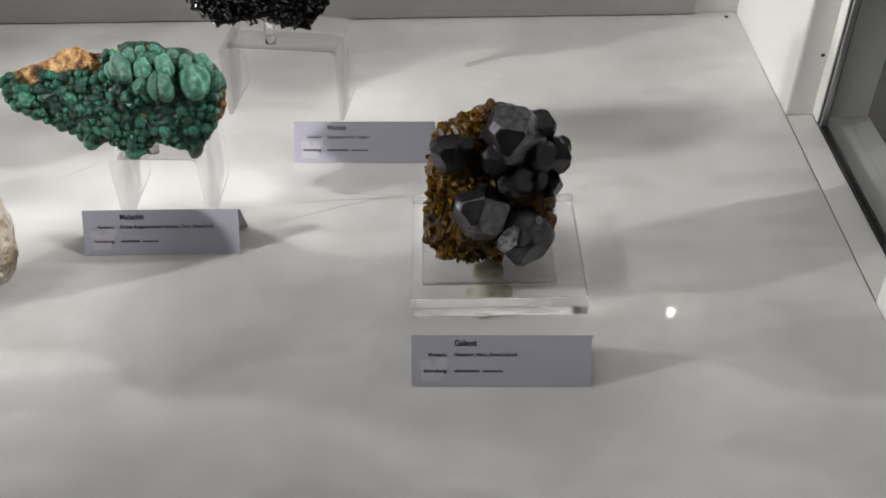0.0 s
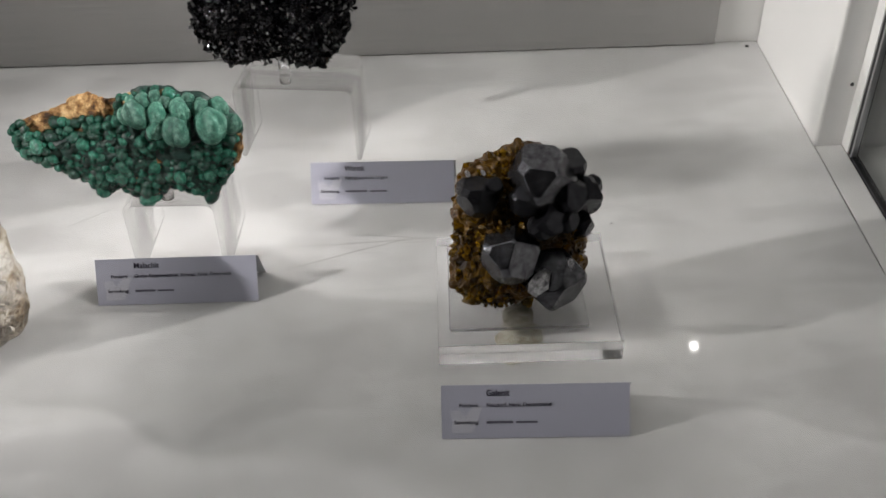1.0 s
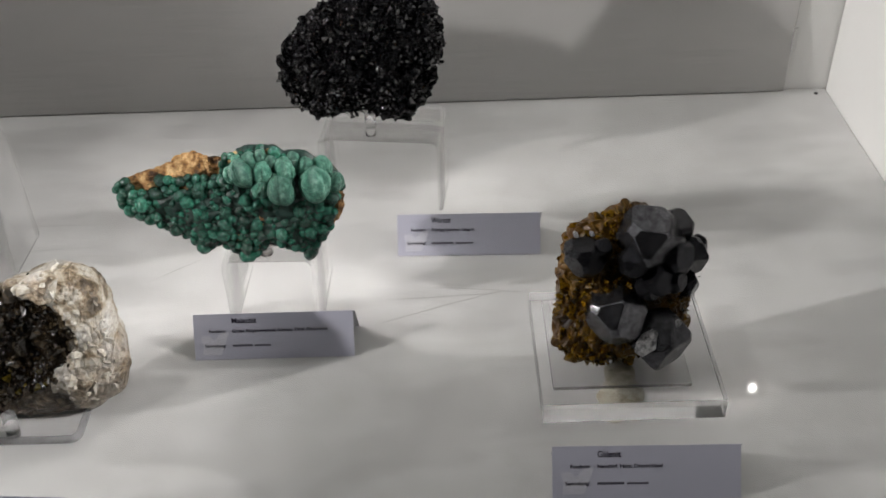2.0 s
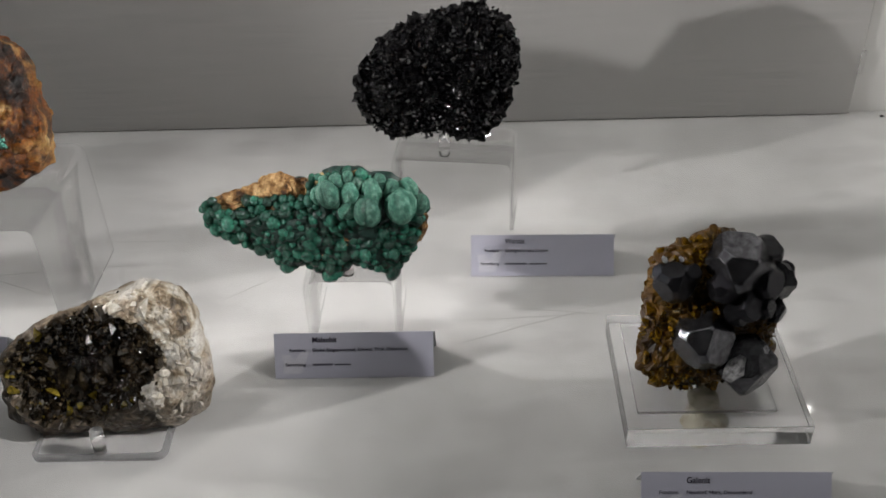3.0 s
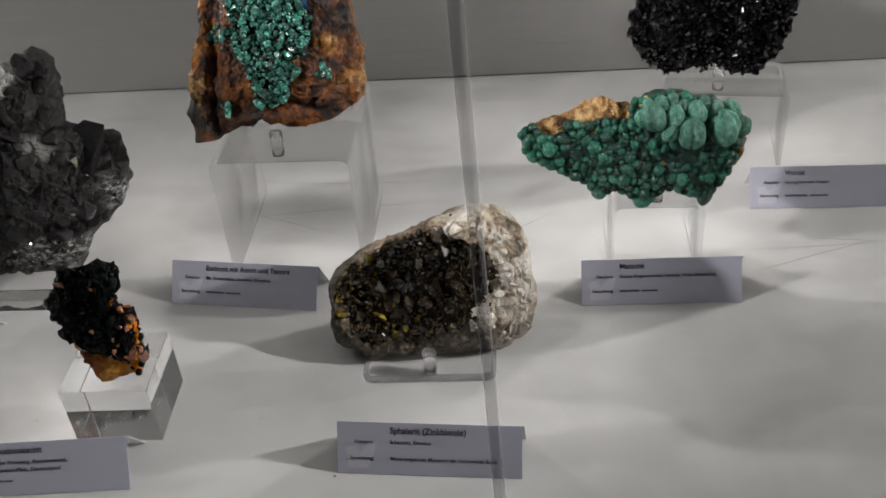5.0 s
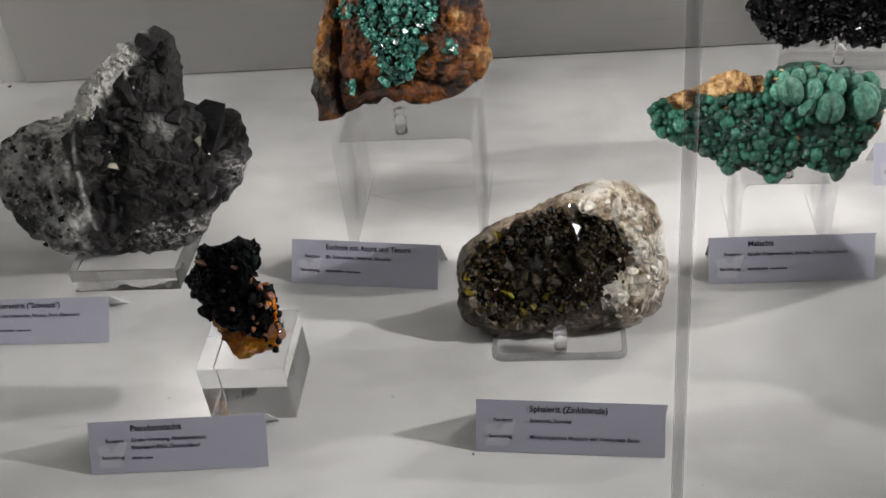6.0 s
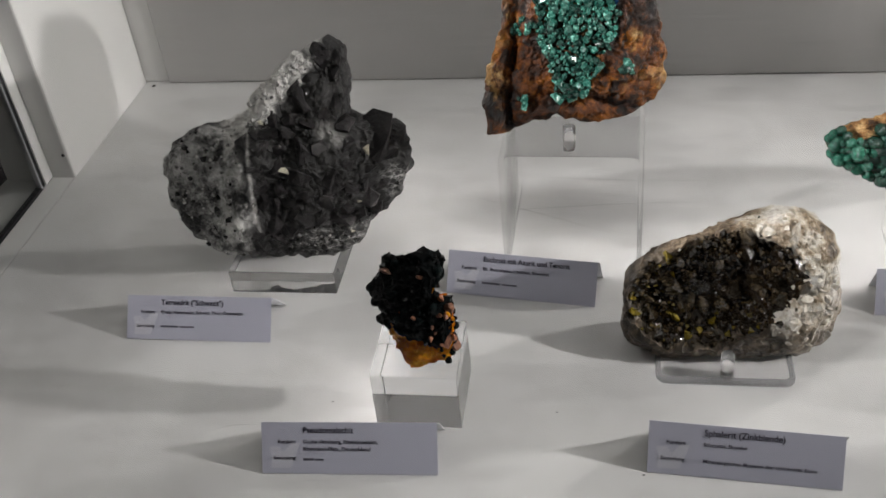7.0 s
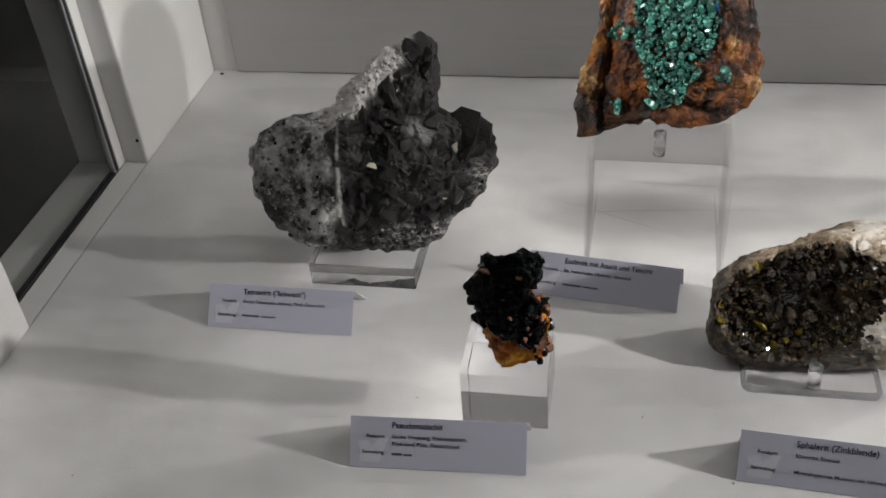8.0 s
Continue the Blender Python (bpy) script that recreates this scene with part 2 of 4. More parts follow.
for a, b in ((LEFT - 0.03, -0.2547), (-0.2497, RIGHT + 0.03)):
    bm = box_bm(a, b, FRONT - 0.006, FRONT, 0.0006, TOP)
    bmesh.ops.delete(bm, geom=[f for f in bm.faces if abs(f.normal.y) < 0.5], context="FACES")
    for v in bm.verts:
        if abs(v.co.x + 0.2522) < 0.01:
            v.co.x += 0.024 * (0.2 - v.co.z)
    part("pane", bm, GLASS, front)
bm = bmesh.new()
bmesh.ops.create_cone(bm, cap_ends=True, segments=24, radius1=0.0021, radius2=0.0021, depth=TOP - 0.001, matrix=Matrix.Translation((-0.2522, FRONT - 0.003, TOP / 2)))
bmesh.ops.delete(bm, geom=[f for f in bm.faces if f.calc_center_median().y > FRONT - 0.0028], context="FACES")
for v in bm.verts:
    v.co.x += 0.024 * (0.2 - v.co.z)
part("seal_strip", bm, SEAL, front, "clear grey sealing strip in the joint", True)

# ---- the dark exhibition room round the showcase ----
structure("plinth", "dark plinth under the showcase", ROOM_DARK, LEFT - OUT, RIGHT + OUT, FRONT - 0.04, BACK + 0.06, -0.95, -0.041)
structure("room_floor", "dark carpet of the exhibition room", CARPET, -3.2, 3.2, -2.6, 2.4, -1.0, -0.951)
structure("room_ceiling", "dark ceiling of the exhibition room", ROOM_DARK, -3.2, 3.2, -2.6, 2.4, 1.65, 1.75)
structure("wall_room_left", "dark blue wall of the exhibition room", ROOM_BLUE, -3.3, -3.2, -2.6, 2.4, -1.0, 1.75)
structure("wall_room_right", "dark wall of the exhibition room", ROOM_DARK, 3.2, 3.3, -2.6, 2.4, -1.0, 1.75)
structure("wall_room_back", "dark wall of the exhibition room", ROOM_DARK, -3.3, 3.3, 2.4, 2.5, -1.0, 1.75)
structure("wall_room_front", "dark wall of the exhibition room", ROOM_DARK, -3.3, 3.3, -2.7, -2.6, -1.0, 1.75)


# ---- name cards: folded tents ----
def text_mesh(body, size):
    curve = bpy.data.curves.new("writing", "FONT")
    curve.body, curve.size, curve.offset = body, size, size * 0.02
    ob = bpy.data.objects.new("writing", curve)
    scene.collection.objects.link(ob)
    dg = bpy.context.evaluated_depsgraph_get()
    me = bpy.data.meshes.new_from_object(ob.evaluated_get(dg))
    bpy.data.objects.remove(ob)
    return me


def write_line(name, body, size, x, y, parent, width=None):
    me = text_mesh(body, size)
    xs = [v.co.x for v in me.vertices]
    squeeze = width / (max(xs) - min(xs)) if width else 0.9
    me.materials.clear()
    return link_mesh(name, me, INK, parent, "", Matrix.Translation((x, y, 0.00022)) @ Matrix.Diagonal((squeeze, 1, 1, 1)))


def bar(name, x, y, w, h, parent, mat=None):
    return part(name, box_bm(x, x + w, y, y + h, 0.0, 0.00018), mat or INK, parent)


CARD_W, CARD_H = 0.09, 0.0262


def name_card(corner, turn, lean, title, title_w, lines, label, title_x=0.0215):
    """corner: the front left corner on the floor; turn and lean: degrees of the face."""
    x0, y0 = corner
    card = empty("name_card", pose(x0, y0, 0, 0, 0, turn), label, "name card", "name cards")
    a = radians(90 - lean)
    bm = box_bm(0, CARD_W, 0, CARD_H, -0.0003, 0.0)
    me = bpy.data.meshes.new("card_face")
    bm.to_mesh(me)
    bm.free()
    face = link_mesh("card_face", me, CARD, card, "lilac printed face", pose(0, 0, 0.0004, 90 - lean, 0, 0))
    back = box_bm(0, CARD_W, 0, CARD_H, -0.0003, 0.0)
    top_y, top_z = CARD_H * math.cos(a), CARD_H * math.sin(a)
    span = math.sqrt(max(CARD_H ** 2 - top_z ** 2, 0))
    me = bpy.data.meshes.new("card_flap")
    back.to_mesh(me)
    back.free()
    flap_angle = math.degrees(math.atan2(top_z, -span))
    link_mesh("card_flap", me, CARD_BACK, card, "white rear flap", pose(0.001, top_y + span, 0.0002, flap_angle, 0, 0) @ pose(0, 0, -0.0, 0, 0, 0))
    # pale mark behind the small words
    bm = bmesh.new()
    shape = ((0.0045, 0.0028), (0.0150, 0.0028), (0.0172, 0.0085), (0.0200, 0.0160), (0.0150, 0.0152), (0.0112, 0.0108), (0.0088, 0.0140), (0.0036, 0.0135), (0.0052, 0.0085))
    bm.faces.new([bm.verts.new((x, y, 0.0)) for x, y in shape])
    mark = part("pale_mark", bm, CARD_PALE, face, "pale printed mark")
    mark.location.z = 0.00009
    write_line("title_writing", title, 0.0044, title_x, 0.0208, face, title_w)
    write_line("small_writing", "Fundort:", 0.0026, 0.0085, 0.0155, face, 0.0092)
    write_line("small_writing", "Sammlung:", 0.0026, 0.0060, 0.0072, face, 0.0118)
    for y, w, body in lines:
        if body:
            write_line("line_writing", body, 0.0027, title_x, y, face, w)
        else:
            for k, (a, b) in enumerate(((0.0, 0.52), (0.58, 1.0))):
                bar("line_bar", title_x + w * a, y + 0.0001, w * (b - a), 0.0012 - 0.0002 * k, face, INK_GREY)
    return card


name_card((-0.0135, 0.3457), -1.2, 33, "Galenit", 0.0112, ((0.0155, 0.0310, "Neudorf, Harz, Deutschland"), (0.0072, 0.0245, "")), "lilac folded name card before the grey galena block")
name_card((-0.0921, 0.5398), -1.5, 33, "Wurtzit", 0.0125, ((0.0155, 0.0270, "Gyöngyösoroszi, Ungarn"), (0.0072, 0.0265, "")), "lilac folded name card beside the clear wurtzite stand")
name_card((-0.2045, 0.4504), -0.2, 29, "Malachit", 0.0140, ((0.0155, 0.0540, "Grube Ringenwechsel, Schwaz, Tirol, Österreich"), (0.0072, 0.0215, "")), "lilac folded name card before the clear malachite stand")
name_card((-0.4485, 0.4627), -7, 32, "Euchroit mit Azurit und Tenorit", 0.0520, ((0.0155, 0.0400, "Bb. Svatoduska, Libethen, Slowakei"), (0.0072, 0.0215, "")), "lilac folded name card turned slightly before a tall clear stand", 0.0215)
name_card((-0.3315, 0.3306), -3.6, 29, "Sphalerit (Zinkblende)", 0.0370, ((0.0155, 0.0200, "Schemnitz, Slowakei"), (0.0072, 0.0520, "Mineralogisches Museum der Universität Bonn")), "lilac folded name card before the dark crystal geode", 0.0260)
name_card((-0.6366, 0.4138), 0, 40, "Tetraedrit (\"Schwazit\")", 0.0390, ((0.0155, 0.0510, "Grube Falkenstein, Schwaz, Tirol, Österreich"), (0.0072, 0.0210, "")), "lilac folded name card before the big grey rock")
name_card((-0.5235, 0.3178), 2.7, 35, "Pseudomalachit", 0.0260, ((0.0155, 0.0385, "Grube Virneberg, Rheinbreitbach,"), (0.0118, 0.0345, "Rheinland-Pfalz, Deutschland"), (0.0066, 0.0105, "")), "lilac folded name card before a small clear block")


# ---- clear stands and blocks ----
def clear_block(name, label, x0, x1, y0, y1, h, base=0.0003, edge=0.0005):
    thing = part(name, box_bm(x0, x1, y0, y1, base, h, edge=edge), ACRYLIC)
    thing.visible_shadow = False
    return tagged(thing, label, "display block", "clear display blocks")


def rounded_sheet(w, d, t, r, bm=None, n=6):
    """A flat sheet from x 0 to w and y 0 to d, with rounded corners."""
    bm = bm or bmesh.new()
    pts = []
    for cx, cy, a0 in ((w - r, r, -90), (w - r, d - r, 0), (r, d - r, 90), (r, r, 180)):
        for k in range(n + 1):
            a = radians(a0 + 90 * k / n)
            pts.append((cx + r * math.cos(a), cy + r * math.sin(a)))
    low = [bm.verts.new((x, y, 0)) for x, y in pts]
    f = bm.faces.new(low)
    up = bmesh.ops.extrude_face_region(bm, geom=[f])["geom"]
    bmesh.ops.translate(bm, verts=[v for v in up if isinstance(v, bmesh.types.BMVert)], vec=(0, 0, t))
    bmesh.ops.recalc_face_normals(bm, faces=bm.faces)
    return bm


def sheet_part(name, parent, w, d, t, r, m, label=""):
    bm = rounded_sheet(w, d, t, r, None, 8)
    rim = [e for e in bm.edges if len(e.link_faces) == 2 and e.calc_face_angle() > 1.0]
    bmesh.ops.bevel(bm, geom=rim, offset=t * 0.22, segments=2, affect="EDGES")
    ob = part(name, bm, SHEET_BENT, parent, label)
    ob.matrix_basis = m
    ob.visible_shadow = False
    return ob


def peg_part(parent, x, y, z, r, h, tilt=0):
    bm = bmesh.new()
    bmesh.ops.create_cone(bm, cap_ends=True, segments=24, radius1=r, radius2=r, depth=h, matrix=Matrix.Translation((0, 0, h / 2)))
    top = [e for e in bm.edges if all(v.co.z > h * 0.9 for v in e.verts)]
    bmesh.ops.bevel(bm, geom=top, offset=r * 0.2, segments=2, affect="EDGES")
    ob = part("peg", bm, ACRYLIC, parent, "clear round stop peg", True)
    ob.matrix_basis = pose(x, y, z, tilt, 0, 0)
    return ob


def bent_bridge(w, depth, h, t, r, n=7):
    """One sheet bent into a bridge: a flat top that turns down in round bends into two side legs."""
    def profile(o):
        pts = [(o, 0.0)]
        for cx, a0 in ((r, 180), (w - r, 90)):
            for k in range(n + 1):
                a = radians(a0 - 90 * k / n)
                pts.append((cx + (r - o) * math.cos(a), h - r + (r - o) * math.sin(a)))
        return pts + [(w - o, 0.0)]
    outer, inner = profile(0.0), profile(t)
    bm = bmesh.new()
    rows = [[bm.verts.new((x, y, z)) for x, z in ring] for y in (0.0, depth) for ring in (outer, inner)]
    fo, fi, bo, bi = rows
    for k in range(len(outer) - 1):
        bm.faces.new((fo[k], fo[k + 1], bo[k + 1], bo[k]))
        bm.faces.new((fi[k + 1], fi[k], bi[k], bi[k + 1]))
        bm.faces.new((fo[k + 1], fo[k], fi[k], fi[k + 1]))
        bm.faces.new((bo[k], bo[k + 1], bi[k + 1], bi[k]))
    for k in (0, -1):
        bm.faces.new((fo[k], bo[k], bi[k], fi[k]) if k == 0 else (fo[k], fi[k], bi[k], bo[k]))
    bmesh.ops.recalc_face_normals(bm, faces=bm.faces)
    sharp = [e for e in bm.edges if len(e.link_faces) == 2 and e.calc_face_angle() > 1.0]
    bmesh.ops.bevel(bm, geom=sharp, offset=0.0005, segments=2, affect="EDGES")
    for f in bm.faces:
        f.smooth = abs(f.normal.y) < 0.2
    return bm


def stand(label, x0, x1, y0, depth, h, peg_x, turn=0.0, rest=0.5, rest_h=0.03, lean=12, t=0.003):
    """A clear bent acrylic bridge with a small leaning rest behind the specimen and a stop peg."""
    w = x1 - x0
    thing = empty("acrylic_stand", pose(x0, y0, 0, 0, 0, turn), label, "display stand", "clear acrylic stands")
    bridge = part("bridge", bent_bridge(w, depth, h - 0.0004, t, 0.0075), BRIDGE, thing)
    bridge.location.z = 0.0004
    bridge.visible_shadow = False
    sheet_part("backrest", thing, w * rest, rest_h, t, 0.008, pose(w * (1 - rest) / 2, depth * 0.72, h, 90 - lean, 0, 0))
    peg_part(thing, peg_x - x0, 0.0050, h - 0.0005, 0.0036, 0.0145, -8)
    return thing


def rim_ring(w, d, t, r, q, n=8):
    """The polished rim of a rounded plate: a ring q wide, a hair proud of the plate."""
    bm = bmesh.new()
    rings = []
    for cx, cy, a0 in ((w - r, r, -90), (w - r, d - r, 0), (r, d - r, 90), (r, r, 180)):
        for k in range(n + 1):
            a = radians(a0 + 90 * k / n)
            rings.append([bm.verts.new((cx + (r + o) * math.cos(a), cy + (r + o) * math.sin(a), z)) for o, z in ((0.0002, -0.0001), (0.0003, t * 0.6), (-q * 0.3, t + 0.0002), (-q, t + 0.0001), (-q, -0.0001))])
    for a, b in zip(rings, rings[1:] + rings[:1]):
        for k in range(5):
            bm.faces.new((a[k], b[k], b[(k + 1) % 5], a[(k + 1) % 5]))
    bmesh.ops.recalc_face_normals(bm, faces=bm.faces)
    return bm


def flat_stand(label, x0, x1, y0, depth, peg_x, t=0.003):
    """A flat clear plate with rounded corners, a leaning rest and a stop peg."""
    w = x1 - x0
    thing = empty("acrylic_stand", pose(x0, y0, 0), label, "display stand", "clear acrylic stands")
    base = sheet_part("base_plate", thing, w, depth, t, 0.006, pose(0, 0, 0.0004))
    part("polished_rim", rim_ring(w, depth, t, 0.006, 0.0026), SEAL, base, "grey polished rim").visible_shadow = False
    sheet_part("backrest", thing, w * 0.8, 0.05, t, 0.008, pose(w * 0.1, depth * 0.55, t, 76, 0, 0))
    peg_part(thing, peg_x - x0, 0.0045, t - 0.0005, 0.0036, 0.0150, -8)
    return thing


stand("tall clear acrylic stand carrying the rusty green-crusted slab", -0.4155, -0.3320, 0.4885, 0.0890, 0.084, -0.3745, -1.2, 0.6, 0.045, 20)
stand("clear acrylic stand carrying the black crystalline mass", -0.1432, -0.0622, 0.5975, 0.0440, 0.0555, -0.1080, -7.0)
stand("low clear acrylic stand carrying the green malachite plate", -0.1875, -0.1340, 0.4770, 0.0560, 0.0515, -0.1615, -1.6, 0.7, 0.035, 8)
flat_stand("flat clear acrylic stand carrying the crystal geode", -0.3255, -0.2540, 0.3915, 0.062, -0.2890)
clear_block("acrylic_block", "wide low clear acrylic block under a thin clear plate", -0.0141, 0.0808, 0.3945, 0.4840, 0.0145, 0.0011, 0.0004)
plate = part("acrylic_plate", box_bm(-0.0080, 0.0640, 0.4040, 0.4740, 0.0148, 0.0174, edge=0.0008), SHEET_BENT)
tagged(plate, "thin clear acrylic plate on a wide clear block, under the galena", "display block", "clear display blocks")
clear_block("acrylic_block", "small thick clear acrylic block under a black specimen", -0.4705, -0.4255, 0.3535, 0.3970, 0.0365)
clear_block("acrylic_block", "clear acrylic block under the big grey rock", -0.5835, -0.5165, 0.4590, 0.5150, 0.0165)


# ---- minerals ----
class Form:
    """A lump with a wavy outline: radii round its middle, a domed front and a rounder back."""

    def __init__(self, radii, front, back, power=2.4, rise=None, seed=0.0, blunt=2.2):
        self.r = np.array(radii) / 1000
        self.blunt = blunt
        self.front, self.back, self.power, self.rise, self.seed = front, back, power, rise, seed

    def radius(self, a):
        n = len(self.r)
        x = (a % (2 * math.pi)) / (2 * math.pi) * n
        i, f = int(x) % n, x - int(x)
        return self.r[i] * (1 - f) + self.r[(i + 1) % n] * f

    def rho(self, u, v):
        return math.hypot(u, v) / self.radius(math.atan2(v, u))

    def height(self, u, v):
        q = min(self.rho(u, v), 1.0)
        h = self.front * (1 - q ** self.power) ** 0.5
        return h + (self.rise(u, v, q) if self.rise else 0.0)

    def mesh(self, name, waves, facets=(), na=190, nr=46):
        """waves: (frequency, metres) of soft roughness; facets: (frequency, metres) of angular roughness."""
        pts, faces = [], []
        rows = [(k / nr, 1) for k in range(1, nr + 1)] + [(k / (nr // 2), -1) for k in range(nr // 2 - 1, 0, -1)]
        angles = [2 * math.pi * k / na for k in range(na)]
        rads = [self.radius(a) for a in angles]
        pts.append((0.0, 0.0, self.height(0.0, 0.0)))
        for q, sign in rows:
            for a, r in zip(angles, rads):
                u, v = q * r * math.cos(a), q * r * math.sin(a)
                z = self.height(u, v) if sign > 0 else -self.back * (1 - q ** self.blunt) ** 0.5
                pts.append((u, v, z))
        pts.append((0.0, 0.0, -self.back))
        count = len(rows)
        for k in range(na):
            j = (k + 1) % na
            faces.append((0, 1 + k, 1 + j))
            for i in range(count - 1):
                a = 1 + i * na
                faces.append((a + k, a + na + k, a + na + j, a + j))
            a = 1 + (count - 1) * na
            faces.append((a + k, len(pts) - 1, a + j))
        off = Vector((self.seed, self.seed * 0.7, -self.seed))
        out = []
        for p in pts:
            p = Vector(p)
            d = Vector((0, 0, 0))
            for fr, amp in waves:
                d += noise.noise_vector(p * fr + off) * amp
            side = Vector((p.x * 0.5, p.y * 0.5, p.z + 0.004)).normalized()
            for fr, amp in facets:
                dist = noise.voronoi(p * fr + off)[0]
                d += side * (dist[1] - dist[0] - 0.35) * amp
            out.append(p + d)
        me = bpy.data.meshes.new(name)
        me.from_pydata(out, [], faces)
        me.update()
        return me


def scatter(form, count, radius, seed, inside=0.96, keep=None, tries=40, gap=0.75):
    """Places on the front of a form, apart from one another by their own sizes: (u, v, r)."""
    rnd = random.Random(seed)
    big = float(form.r.max())
    got = []
    for _ in range(count * tries):
        if len(got) >= count:
            break
        u, v = rnd.uniform(-big, big), rnd.uniform(-big, big)
        if form.rho(u, v) > inside or (keep and not keep(u, v, rnd)):
            continue
        r = radius(u, v, rnd)
        if all((u - a) ** 2 + (v - b) ** 2 > (gap * (r + c)) ** 2 for a, b, c in got):
            got.append((u, v, r))
    return got


def chunk_meshes(name, kinds, points, stretch, seed, mat, smooth=False):
    """Faceted crystals: hulls of points on a stretched ball."""
    rnd = random.Random(seed)
    out = []
    for _ in range(kinds):
        bm = bmesh.new()
        for _ in range(points):
            v = Vector((rnd.gauss(0, 1), rnd.gauss(0, 1), rnd.gauss(0, 1))).normalized()
            bm.verts.new([c * s for c, s in zip(v, stretch)])
        got = bmesh.ops.convex_hull(bm, input=bm.verts)
        bmesh.ops.delete(bm, geom=[g for g in got["geom_interior"] if isinstance(g, bmesh.types.BMVert)], context="VERTS")
        me = bpy.data.meshes.new(name)
        bm.to_mesh(me)
        bm.free()
        me.materials.append(mat)
        out.append(me)
    return out


def prism_meshes(name, kinds, sides, seed, mat, top=0.5):
    """Short crystals: a prism with a pointed, slightly skewed head."""
    rnd = random.Random(seed)
    out = []
    for _ in range(kinds):
        bm = bmesh.new()
        k = rnd.uniform(0.5, 0.8)
        rings = []
        for z, r in ((-1.0, 0.55), (0.3, 0.6), (0.3 + 0.5 * k, 0.6 * top)):
            rings.append([bm.verts.new((r * math.cos(2 * math.pi * i / sides), r * rnd.uniform(0.8, 1.0) * math.sin(2 * math.pi * i / sides), z + rnd.uniform(-0.08, 0.08))) for i in range(sides)])
        for a, b in zip(rings, rings[1:]):
            for i in range(sides):
                bm.faces.new((a[i], a[(i + 1) % sides], b[(i + 1) % sides], b[i]))
        bm.faces.new(rings[-1])
        bm.faces.new(rings[0][::-1])
        bmesh.ops.recalc_face_normals(bm, faces=bm.faces)
        me = bpy.data.meshes.new(name)
        bm.to_mesh(me)
        bm.free()
        me.materials.append(mat)
        out.append(me)
    return out


def cub_mesh(name, corner, seed, mat, edge=1.24):
    """A cube with its corners and edges cut flat, as galena grows."""
    rd = random.Random(seed)
    bm = bmesh.new()
    bmesh.ops.create_cube(bm, size=2)
    cuts = [(Vector((x, y, z)).normalized(), corner) for x in (-1, 1) for y in (-1, 1) for z in (-1, 1)]
    cuts += [(Vector(p).normalized(), edge) for a in (-1, 1) for b in (-1, 1) for p in ((a, b, 0), (a, 0, b), (0, a, b))]
    for n, d in cuts:
        n = (n + Vector((rd.uniform(-0.06, 0.06), rd.uniform(-0.06, 0.06), rd.uniform(-0.06, 0.06)))).normalized()
        got = bmesh.ops.bisect_plane(bm, geom=bm.verts[:] + bm.edges[:] + bm.faces[:], plane_co=n * d * rd.uniform(0.95, 1.06), plane_no=n, clear_outer=True)
        rim = [e for e in got["geom_cut"] if isinstance(e, bmesh.types.BMEdge)]
        if len(rim) > 2:
            bmesh.ops.contextual_create(bm, geom=rim)
    bmesh.ops.remove_doubles(bm, verts=bm.verts, dist=0.02)
    bmesh.ops.recalc_face_normals(bm, faces=bm.faces)
    bmesh.ops.bevel(bm, geom=list(bm.edges), offset=0.03, segments=1, affect="EDGES")
    me = bpy.data.meshes.new(name)
    bm.to_mesh(me)
    bm.free()
    me.materials.append(mat)
    return me


def nodule_meshes(name, kinds, seed, mat, lobes=0.10, fine=20, count=(3, 6)):
    rnd = random.Random(seed)
    out = []
    for k in range(kinds):
        bm = bmesh.new()
        bmesh.ops.create_uvsphere(bm, u_segments=fine, v_segments=fine * 3 // 5, radius=1)
        n, ph = rnd.randint(*count), rnd.uniform(0, 6)
        for v in bm.verts:
            a = math.atan2(v.co.y, v.co.x)
            v.co *= 1 - lobes * (1 - abs(math.sin(n * a / 2 + ph))) ** 5 * math.hypot(v.co.x, v.co.y) + 0.08 * noise.noise(v.co * 1.6 + Vector((k * 5, 0, 0)))
        me = bpy.data.meshes.new(name)
        bm.to_mesh(me)
        bm.free()
        me.materials.append(mat)
        me.polygons.foreach_set("use_smooth", [True] * len(me.polygons))
        out.append(me)
    return out


def place_on(form, u, v, r, sink, rnd, scale=(1, 1, 1), tilt=25, spin=True):
    h = form.height(u, v)
    e = 0.0015
    n = Vector((-(form.height(u + e, v) - form.height(u - e, v)) / (2 * e), -(form.height(u, v + e) - form.height(u, v - e)) / (2 * e), 1.0))
    n = Vector((max(-2, min(2, n.x)), max(-2, min(2, n.y)), 1.0)).normalized()
    q = n.to_track_quat("Z", "Y").to_matrix().to_4x4()
    jit = pose(0, 0, 0, rnd.uniform(-tilt, tilt), rnd.uniform(-tilt, tilt), rnd.uniform(0, 360) if spin else 0)
    return Matrix.Translation(Vector((u, v, h)) - n * sink * r) @ q @ jit @ Matrix.Diagonal((r * scale[0], r * scale[1], r * scale[2], 1))


def mask_mesh(me, rule):
    """Give each point of a form's mesh three shares (first, second, third surface) by rule(u, v, z)."""
    layer = me.attributes.new("zone", "FLOAT_COLOR", "POINT")
    for k, v in enumerate(me.vertices):
        a, b, c = rule(v.co.x, v.co.y, v.co.z)
        layer.data[k].color = (max(0.0, min(1.0, a)), max(0.0, min(1.0, b)), max(0.0, min(1.0, c)), 1.0)
    return me


def zone_sockets(nodes, links):
    at, sep = nodes.new("ShaderNodeAttribute"), nodes.new("ShaderNodeSeparateColor")
    at.attribute_name = "zone"
    links.new(at.outputs["Color"], sep.inputs["Color"])
    return sep.outputs


